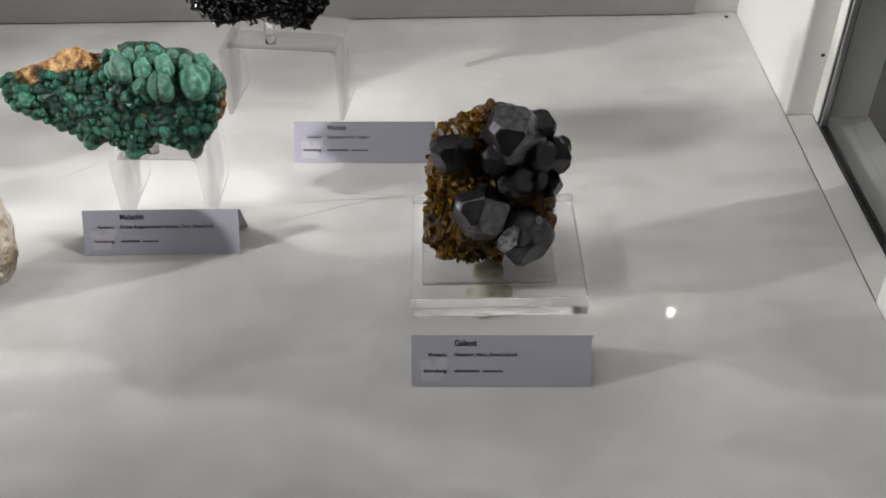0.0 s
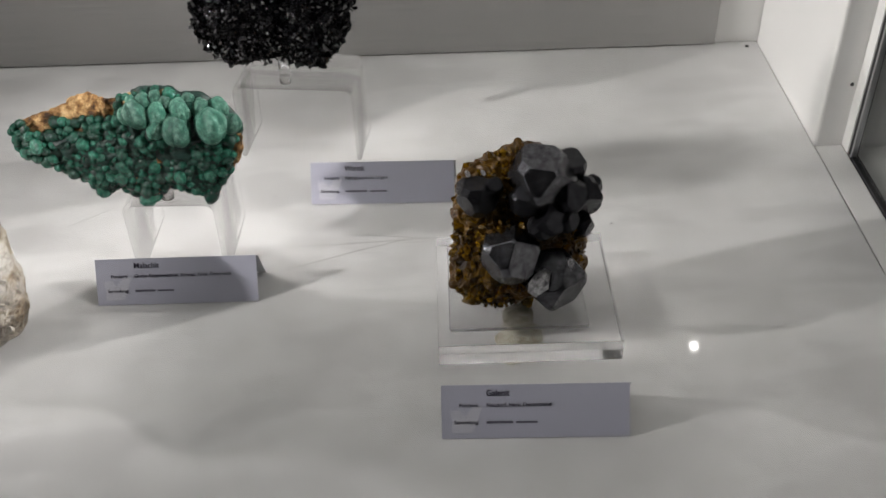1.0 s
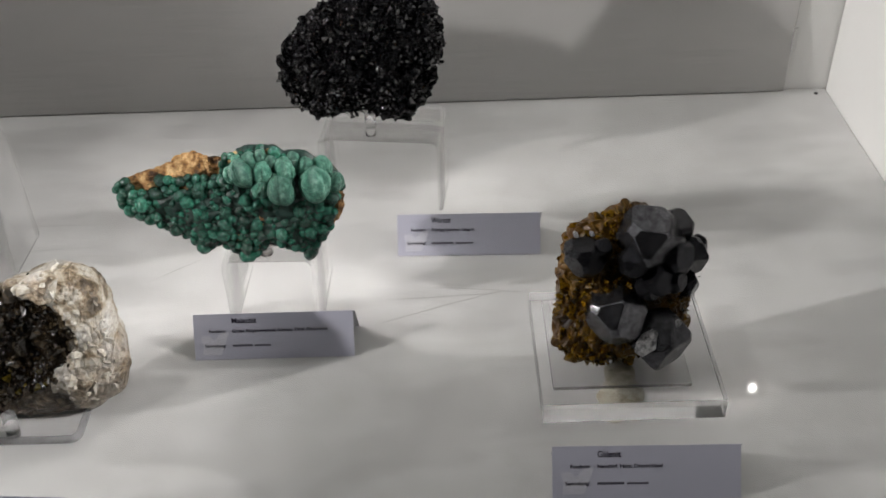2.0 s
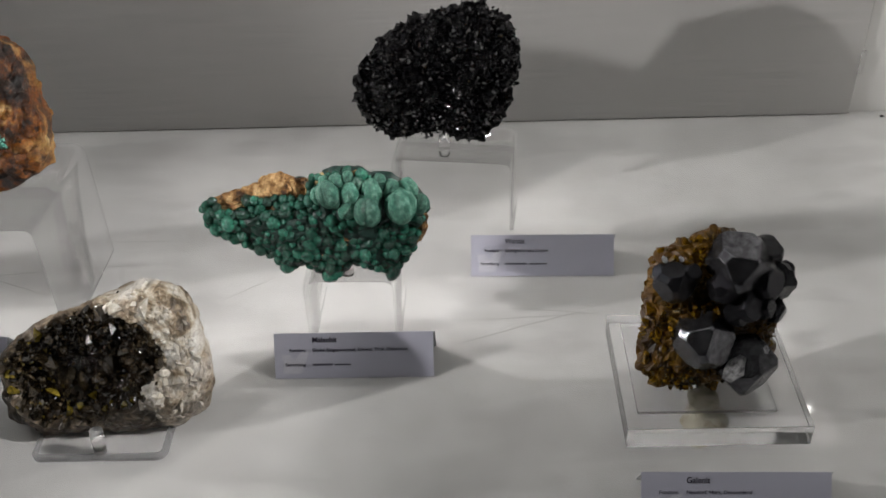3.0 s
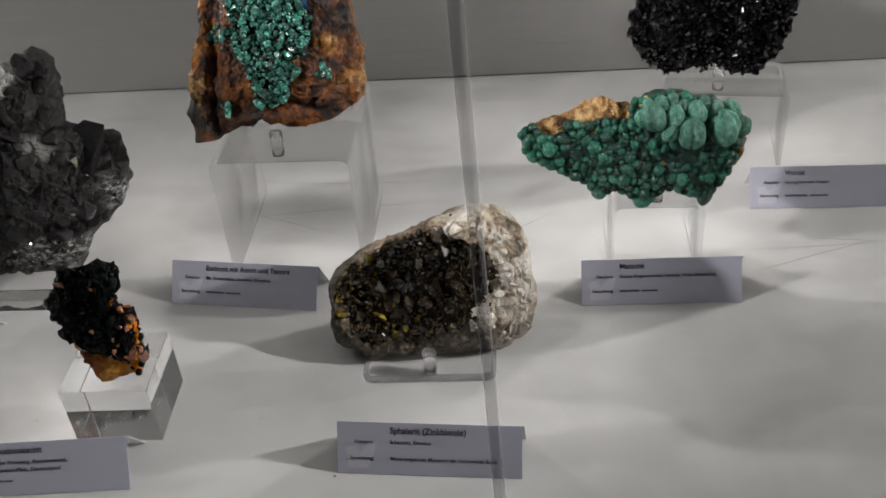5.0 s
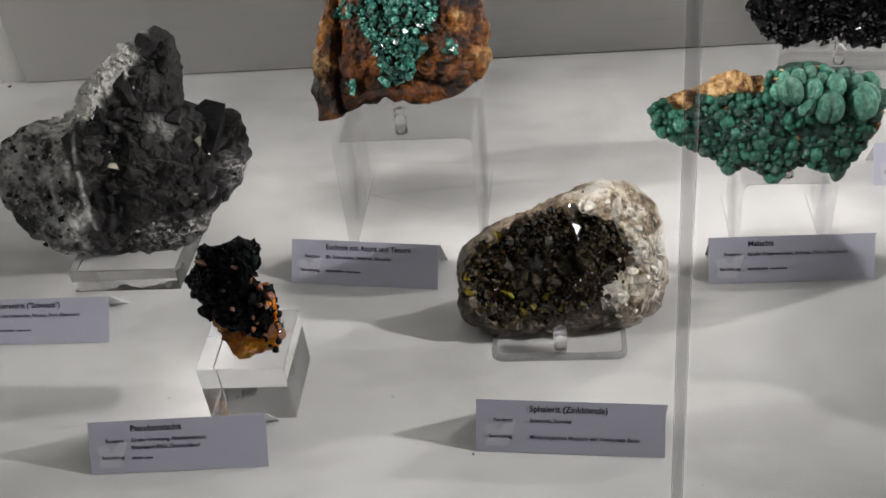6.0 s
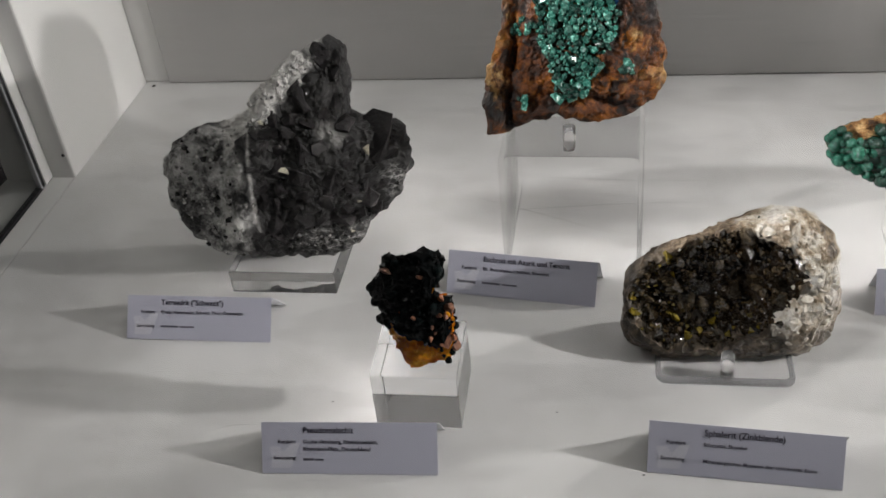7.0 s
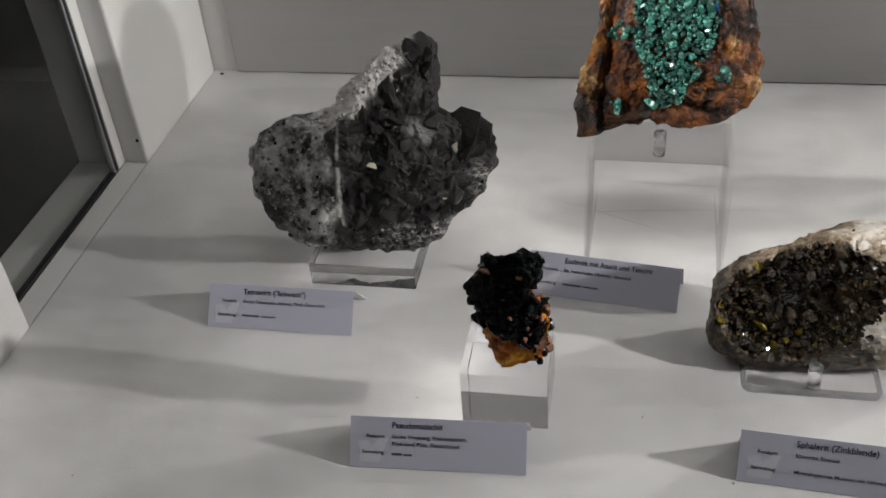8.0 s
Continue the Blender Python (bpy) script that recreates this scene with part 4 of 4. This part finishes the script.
tet = specimen("tetrahedrite_specimen", "big rough grey rock with charcoal tetrahedrite crystals", (-0.5455, 0.5010, 0.0765), 22, 8)


def ridge(u, v, q):
    slope = 0.012 * math.exp(-((u + 0.010 - 0.35 * (v - 0.02)) / 0.012) ** 2) * (1 if v > -0.05 else 0.4)
    return slope + 0.008 * math.exp(-((u - 0.02) / 0.03) ** 2 - ((v + 0.01) / 0.035) ** 2)


tet_form = Form([74.6, 75.0, 56.4, 46.8, 51.6, 61.3, 75.4, 75.0, 67.9, 58.2, 48.9, 43.8, 41.3, 39.3, 35.3, 35.9, 39.1, 44.1, 61.6, 69.8, 75.4, 77.3, 80.9, 78.5, 80.4, 78.6, 75.3, 71.1, 68.1, 66.2, 66.7, 67.9, 70.9, 72.3, 72.1, 66.2, 70.4, 73.2, 75.6, 77.4], 0.020, 0.038, 2.4, ridge, 1.3, 4.0)


def rock_zones(u, v, z):
    wob = 0.008 * noise.noise((u * 55, v * 55, 2.0)) + 0.004 * noise.noise((u * 170, v * 170, 8.0))
    crest = (v - 0.83 * u - 0.0285 + wob) / 0.004 if u > -0.034 else 0.0
    crest = min(crest, (0.030 + 0.3 * wob - u) / 0.003)
    vein = 1.2 - abs(u + 0.0165 + 0.05 * (0.0 - v) * 0.8 + 0.15 * wob) / 0.0013 if -0.046 < v < 0.022 else 0.0
    patch = 1.3 - math.hypot((u - 0.031) / 0.010, (v - 0.012 + 0.4 * (u - 0.031)) / 0.006) + wob * 60
    lobe = (-0.019 - u + 0.5 * wob) / 0.004 * max(0.25, min(1.0, (v + 0.044 + wob) / 0.010))
    streak = 1.4 - math.hypot((u - 0.022) / 0.024, (v + 0.053) / 0.012) + wob * 40
    corner = 1.4 - math.hypot((u - 0.068) / 0.008, (v + 0.020) / 0.010) + wob * 40
    return max(crest, vein * 0.6, patch * 0.35), lobe, max(streak, corner)


link_mesh("grey_matrix", mask_mesh(tet_form.mesh("grey_matrix", ((45, 0.003), (150, 0.0019), (420, 0.0010)), ((38, 0.0026), (90, 0.0028), (230, 0.0012)), 320, 96), rock_zones), GREY, tet, "grey granular rock")
GCH = chunk_meshes("charcoal_crystal", 8, 15, (1, 0.9, 0.85), 23, TETRA)
PCH = chunk_meshes("brassy_grain", 3, 9, (1, 0.8, 0.7), 24, PYRITE)
rnd = random.Random(15)


def dark_field(u, v, rd):
    a, b, c = rock_zones(u, v, 0)
    return a < 0.2 and b < 0.2 and c < 0.5 and v > -0.052


for k, (u, v, r) in enumerate(scatter(tet_form, 60, lambda u, v, rd: 0.0065 + 0.0130 * rd.random() ** 1.4, 41, 0.93, dark_field, 90, 0.55)):
    link_mesh("charcoal_crystal", GCH[k % 8], TETRA, tet, "", place_on(tet_form, u, v, r, 0.42, rnd, (1, rnd.uniform(0.75, 1.0), 0.95), 28))
# brassy grains; the one at u 0.050 paints a sparkle in pale colour
for u, v, r in ((0.004, -0.006, 0.0034), (0.050, 0.002, 0.0036), (-0.006, 0.023, 0.0026), (0.043, -0.028, 0.0018), (0.036, -0.047, 0.0018)):
    link_mesh("brassy_grain", PCH[int(r * 1e4) % 3], PYRITE, tet, "pale brassy grain, one painted for a sparkle", place_on(tet_form, u, v, r, -1.6, rnd, (1, 1, 0.8), 30))
PALE_GRAIN = speckled("pale_grey_grains", [(0.4, (0.10, 0.098, 0.095)), (0.5, (0.34, 0.33, 0.32)), (0.62, (0.60, 0.59, 0.57))], 150, 0.45, relief=0.0)
DARK_GRAIN = speckled("dark_grey_grains", [(0.4, (0.008, 0.008, 0.008)), (0.6, (0.035, 0.034, 0.034))], 150, 0.2, relief=0.0)
glitter("pale_grains", tet_form, 300, 0.0013, 74, PALE_GRAIN, tet, "small pale grains", lambda u, v, rd: max(rock_zones(u, v, 0)) > rd.uniform(0.2, 1.6), 1.0, 0.93)
glitter("dark_grains", tet_form, 220, 0.0016, 75, DARK_GRAIN, tet, "small dark grains", lambda u, v, rd: rock_zones(u, v, 0)[0] < 0.1 and (u > -0.014 or rd.random() < 0.4), 1.0, 0.93)

# pseudomalachite: black and orange botryoidal crust
INKY = speckled("black_green_pseudomalachite", [(0.3, (0.002, 0.004, 0.004)), (0.7, (0.008, 0.012, 0.012))], 2, 0.07, fine=8, relief=0.2, distance=0.05, vary=0.4, spec=0.12)
INKY_CRUST = speckled("black_crust", [(0.3, (0.0015, 0.002, 0.002)), (0.66, (0.005, 0.006, 0.006)), (0.8, (0.10, 0.035, 0.012))], 150, 0.12, fine=700, relief=0.3, distance=0.0005, spec=0.07)
AMBER_ROCK = speckled("amber_limonite", [(0.3, (0.10, 0.020, 0.001)), (0.48, (0.44, 0.125, 0.003)), (0.7, (0.74, 0.34, 0.015))], 110, 0.25, fine=700, spec=0.2)
AMBER_ROCK.node_tree.nodes["Principled BSDF"].inputs["Subsurface Weight"].default_value = 0.35
AMBER_ROCK.node_tree.nodes["Principled BSDF"].inputs["Subsurface Radius"].default_value = (0.006, 0.002, 0.0005)
PINK_ROCK = speckled("pinkish_brown_crust", [(0.3, (0.09, 0.026, 0.010)), (0.6, (0.34, 0.14, 0.07)), (0.75, (0.50, 0.28, 0.18))], 2, 0.4, fine=9, relief=0.3, distance=0.05, vary=0.5)
pse = specimen("pseudomalachite_specimen", "shiny black knobbly crust on amber-orange rock", (-0.4460, 0.3688, 0.0698), 10)
pse_form = Form([19.8, 19.8, 20.7, 16.5, 13.9, 15.0, 26.9, 34.6, 35.1, 32.6, 29.7, 29.6, 31.3, 29.2, 25.8, 24.6, 24.4, 22.5, 18.3, 15.7, 15.5, 16.8, 17.8, 17.5, 17.7, 18.4, 19.6, 21.6, 25.8, 34.3, 35.0, 33.5, 32.5, 34.0, 31.0, 27.7, 24.0, 22.5, 21.8, 21.0], 0.008, 0.008, 2.2, None, 9.1)
link_mesh("amber_matrix", Form([r * (880 if 1 <= k <= 22 else 1000) for k, r in enumerate(pse_form.r)], 0.008, 0.008, 2.2, None, 9.1).mesh("amber_matrix", ((120, 0.002), (330, 0.0014), (800, 0.0008)), ((240, 0.0016),), 160, 40), AMBER_ROCK, pse, "rough amber rock")


def black_zone(u, v):
    return v > -0.013 - 0.45 * u


crust_form = Form(pse_form.r * 1005, 0.0115, 0.0090, 2.2, lambda u, v, q: 0.0 if black_zone(u, v) else -0.012, 9.6)
link_mesh("black_crust", crust_form.mesh("black_crust", ((120, 0.003), (360, 0.0016), (900, 0.0007)), ((300, 0.0016),), 200, 60), INKY_CRUST, pse, "shiny black crust", None, True)
IND = nodule_meshes("black_knob", 6, 25, INKY, 0.25)
PIN = chunk_meshes("brown_knob", 4, 14, (1, 0.8, 1.1), 26, PINK_ROCK)
rnd = random.Random(16)
for k, (u, v, r) in enumerate(scatter(pse_form, 110, lambda u, v, rd: 0.0010 + 0.0026 * rd.random() ** 2, 43, 1.0, lambda u, v, rd: black_zone(u, v) or u > 0.012, 60, 0.55)):
    if (u > 0.009 and -0.024 < v < 0.012 and rnd.random() < 0.72) or (u < -0.012 and v > 0.028):
        link_mesh("brown_knob", PIN[k % 4], PINK_ROCK, pse, "", place_on(pse_form, u, v, r * 1.05, -0.6, rnd, (1, 1, 1.2), 40))
    else:
        link_mesh("black_knob", IND[k % 6], INKY, pse, "", place_on(pse_form, u, v, r, -0.25, rnd, (1, rnd.uniform(0.7, 1.1), 1.1), 40))

for u, v, r in ((-0.0110, 0.0235, 0.0027), (0.0065, 0.0225, 0.0022), (0.0020, 0.0010, 0.0016)):
    link_mesh("amber_knob", PIN[int(r * 1e4) % 4], PINK_ROCK, pse, "reddish amber knob", place_on(crust_form, u, v, r, 0.1, rnd, (1.3, 0.8, 1), 20))
INKY_FINE = speckled("glossy_black_points", [(0.3, (0.002, 0.002, 0.002)), (0.7, (0.007, 0.008, 0.008))], 300, 0.12, relief=0.0, spec=0.6)
glitter("tiny_black_knobs", pse_form, 420, 0.0012, 76, INKY_FINE, pse, "tiny glossy black knobs", lambda u, v, rd: black_zone(u, v), 1.2, 1.0)

# galena on brown siderite
SIDERITE = speckled("brown_siderite", [(0.3, (0.014, 0.006, 0.0005)), (0.5, (0.075, 0.034, 0.002)), (0.75, (0.20, 0.11, 0.012))], 90, 0.3, fine=600, spec=0.3)
BLADE = speckled("honey_siderite_blade", [(0.3, (0.045, 0.019, 0.0008)), (0.5, (0.20, 0.100, 0.004)), (0.68, (0.56, 0.33, 0.025))], 1.2, 0.12, fine=5, relief=0.08, distance=0.03, vary=0.6, spec=0.4)
BLADE.node_tree.nodes["Principled BSDF"].inputs["Transmission Weight"].default_value = 0.45
GALENA = speckled("lead_grey_galena", [(0.3, (0.038, 0.038, 0.044)), (0.7, (0.19, 0.190, 0.205))], 3.0, 0.16, metal=0.9, fine=9, relief=0.12, distance=0.03, vary=0.35)
GALENA_DARK = speckled("dark_galena", [(0.3, (0.012, 0.012, 0.015)), (0.7, (0.045, 0.045, 0.052))], 2.0, 0.16, metal=0.8, fine=5, relief=0.2, distance=0.04, vary=0.3)
CLEAVED_GLINT = speckled("cleaved_and_glint_galena", [(0.35, (0.10, 0.10, 0.105)), (0.5, (0.38, 0.38, 0.39)), (0.7, (0.65, 0.65, 0.67))], 3.0, 0.3, metal=0.7, fine=9, relief=0.5, distance=0.08)
gal = specimen("galena_specimen", "lead-grey galena crystals on honey-brown siderite", (0.0303, 0.4350, 0.0620), 15)
gal_form = Form([32.3, 33.5, 36.7, 35.3, 40.9, 43.0, 42.3, 39.7, 40.1, 41.0, 38.8, 35.3, 34.8, 36.3, 41.0, 50.5, 50.8, 48.8, 43.9, 43.2, 46.0, 45.1, 37.6, 33.8], 0.015, 0.022, 2.4, None, 6.6)
link_mesh("brown_matrix", gal_form.mesh("brown_matrix", ((90, 0.003), (260, 0.002), (650, 0.001)), ((170, 0.003),)), SIDERITE, gal, "rough brown siderite")
BLD = chunk_meshes("siderite_blade", 7, 10, (1.1, 0.5, 1.1), 28, BLADE)
rnd = random.Random(17)
for k, (u, v, r) in enumerate(scatter(gal_form, 200, lambda u, v, rd: 0.0024 + 0.0040 * rd.random() ** 2, 45, 1.0, lambda u, v, rd: u < 0.0 or v < -0.03 or u > 0.02, 60, 0.55)):
    link_mesh("siderite_blade", BLD[k % 7], BLADE, gal, "", place_on(gal_form, u, v, r * 0.9, 0.15, rnd, (1, 1, 1), 50))
CUB = [cub_mesh("galena_crystal", c, s, GALENA) for c, s in ((1.12, 1), (1.16, 2), (1.2, 3))]
CUBD = [cub_mesh("dark_galena_crystal", c, s, GALENA_DARK) for c, s in ((1.14, 4), (1.25, 5))]
for u, v, r, lift, a, b, c, dark in (
    (0.0090, 0.0240, 0.0150, 0.003, 24, 28, 12, 0), (-0.0070, -0.0140, 0.0138, 0.006, 8, 30, 25, 0), (0.0150, -0.0290, 0.0148, 0.006, 48, 12, 40, 0),
    (-0.0225, 0.0160, 0.0090, 0.005, 15, 35, 20, 1), (-0.0005, 0.0160, 0.0070, 0.009, 30, 15, 5, 1), (0.0200, 0.0150, 0.0100, 0.004, 10, 40, 30, 1),
    (0.0305, 0.0120, 0.0088, 0.001, 40, 10, 25, 1), (0.0120, 0.0050, 0.0075, 0.007, 20, 20, 60, 1), (0.0215, 0.0270, 0.0085, 0.002, 35, 30, 0, 1), (0.0345, 0.0060, 0.0058, 0.000, 5, 30, 40, 1),
    (0.0080, 0.0010, 0.0062, 0.006, 35, 10, 70, 1), (0.0295, -0.0030, 0.0060, 0.002, 25, 50, 10, 1), (0.0205, 0.0040, 0.0058, 0.007, 15, 45, 33, 1), (0.0355, 0.0150, 0.0050, 0.001, 55, 20, 12, 1),
    (0.0050, -0.0235, 0.0060, 0.004, 5, 15, 45, 1), (-0.0150, 0.0215, 0.0045, 0.005, 50, 20, 10, 1), (-0.0280, 0.0190, 0.0045, 0.003, 20, 50, 70, 1),
):
    me = CUBD[int(r * 1e4) % 2] if dark else CUB[int(r * 1e4) % 3]
    link_mesh("dark_galena_crystal" if dark else "galena_crystal", me, GALENA, gal, "", Matrix.Translation((u, v + 0.0035, gal_form.height(u, v) + lift - 0.3 * r)) @ pose(0, 0, 0, a, b, c) @ Matrix.Diagonal((r * 0.92, r * 0.92, r * 0.92, 1)))
CLV = chunk_meshes("cleaved_and_glint_face", 1, 14, (1.0, 0.75, 0.35), 51, CLEAVED_GLINT)
link_mesh("cleaved_and_glint_face", CLV[0], CLEAVED_GLINT, gal, "bright cleaved face, the small chips painted glints", Matrix.Translation((0.0066, -0.0220, gal_form.height(0.0066, -0.0220) + 0.0140)) @ pose(0, 0, 0, -12, -22, -35) @ Matrix.Diagonal((0.0070, 0.0105, 0.0062, 1)))
# small pale chips that paint glints on the crystal edges
for u, v, r, lift in ((-0.0270, 0.0300, 0.0022, 0.0065), (-0.0195, 0.0315, 0.0018, 0.0060), (0.0010, 0.0325, 0.0020, 0.0095), (0.0195, 0.0140, 0.0017, 0.0090), (0.0270, 0.0230, 0.0016, 0.0085), (0.0225, -0.0130, 0.0024, 0.0130), (-0.0010, 0.0360, 0.0016, 0.0070)):
    link_mesh("cleaved_and_glint_face", CLV[0], CLEAVED_GLINT, gal, "bright cleaved face, the small chips painted glints", Matrix.Translation((u, v, gal_form.height(u, v) + lift)) @ pose(0, 0, 0, -35, u * 900, v * 1500) @ Matrix.Diagonal((r, r * 1.3, r, 1)))
for r, x, y, z, label in ((0.0125, 0.0290, 0.4062, 0.00055, "round cream putty pad under the wide clear block"), (0.0090, 0.0280, 0.4150, 0.01465, "pressed cream putty between two clear plates")):
    bm = bmesh.new()
    bmesh.ops.create_cone(bm, cap_ends=True, segments=36, radius1=r, radius2=r * 0.98, depth=0.00022, matrix=Matrix.Translation((x, y, z)))
    for v in bm.verts:
        d = Vector((v.co.x - x, v.co.y - y, 0))
        v.co += d * 0.25 * noise.noise((d.x * 130, d.y * 130, z * 900))
    tagged(part("putty_pad", bm, PUTTY, None, "", True), label, "putty")

# ---- wear on the showcase floor ----
def scratch(x0, y0, x1, y1, w, bend):
    bm = bmesh.new()
    n, rows = 14, []
    d = Vector((x1 - x0, y1 - y0, 0))
    side = Vector((-d.y, d.x, 0)).normalized()
    for k in range(n + 1):
        f = k / n
        p = Vector((x0, y0, 0.00012)) + d * f + side * (bend * 4 * f * (1 - f) + 0.0004 * noise.noise((x0 * 90, f * 6, 0)))
        q = w * math.sin(math.pi * (0.04 + 0.92 * f))
        rows.append((bm.verts.new(p - side * q), bm.verts.new(p + side * q)))
    for a, b in zip(rows, rows[1:]):
        bm.faces.new((a[0], b[0], b[1], a[1]))
    return tagged(part("scratch", bm, SCRATCH), "fine grey scratch in the white floor", "scratch", kind="structure")


SCRATCH = painted("grey_scratch", (0.36, 0.355, 0.345), 0.5, 0.2, 300)
for x0, y0, x1, y1, w, bend in (
    (-0.108, 0.474, -0.022, 0.505, 0.00028, 0.001), (-0.105, 0.498, -0.012, 0.503, 0.00022, -0.001), (-0.070, 0.508, -0.010, 0.500, 0.0002, 0.001),
    (-0.445, 0.545, -0.290, 0.560, 0.0002, 0.002), (-0.470, 0.575, -0.340, 0.520, 0.0002, 0.001), (-0.415, 0.590, -0.280, 0.585, 0.00018, -0.002),
    (-0.250, 0.520, -0.215, 0.545, 0.00022, 0.0), (-0.560, 0.345, -0.535, 0.350, 0.0002, 0.002),
):
    scratch(x0, y0, x1, y1, w, bend)
rnd = random.Random(61)
bm = bmesh.new()
for _ in range(46):
    bmesh.ops.create_icosphere(bm, subdivisions=1, radius=rnd.uniform(0.0002, 0.0006), matrix=Matrix.Translation((rnd.uniform(-0.72, 0.21), rnd.uniform(0.28, 0.71), 0.0002)) @ Matrix.Diagonal((rnd.uniform(0.7, 2.0), 1, 0.4, 1)))
tagged(part("dust_specks", bm, GASKET), "dark dust specks on the white showcase floor", "dust", kind="stuff")
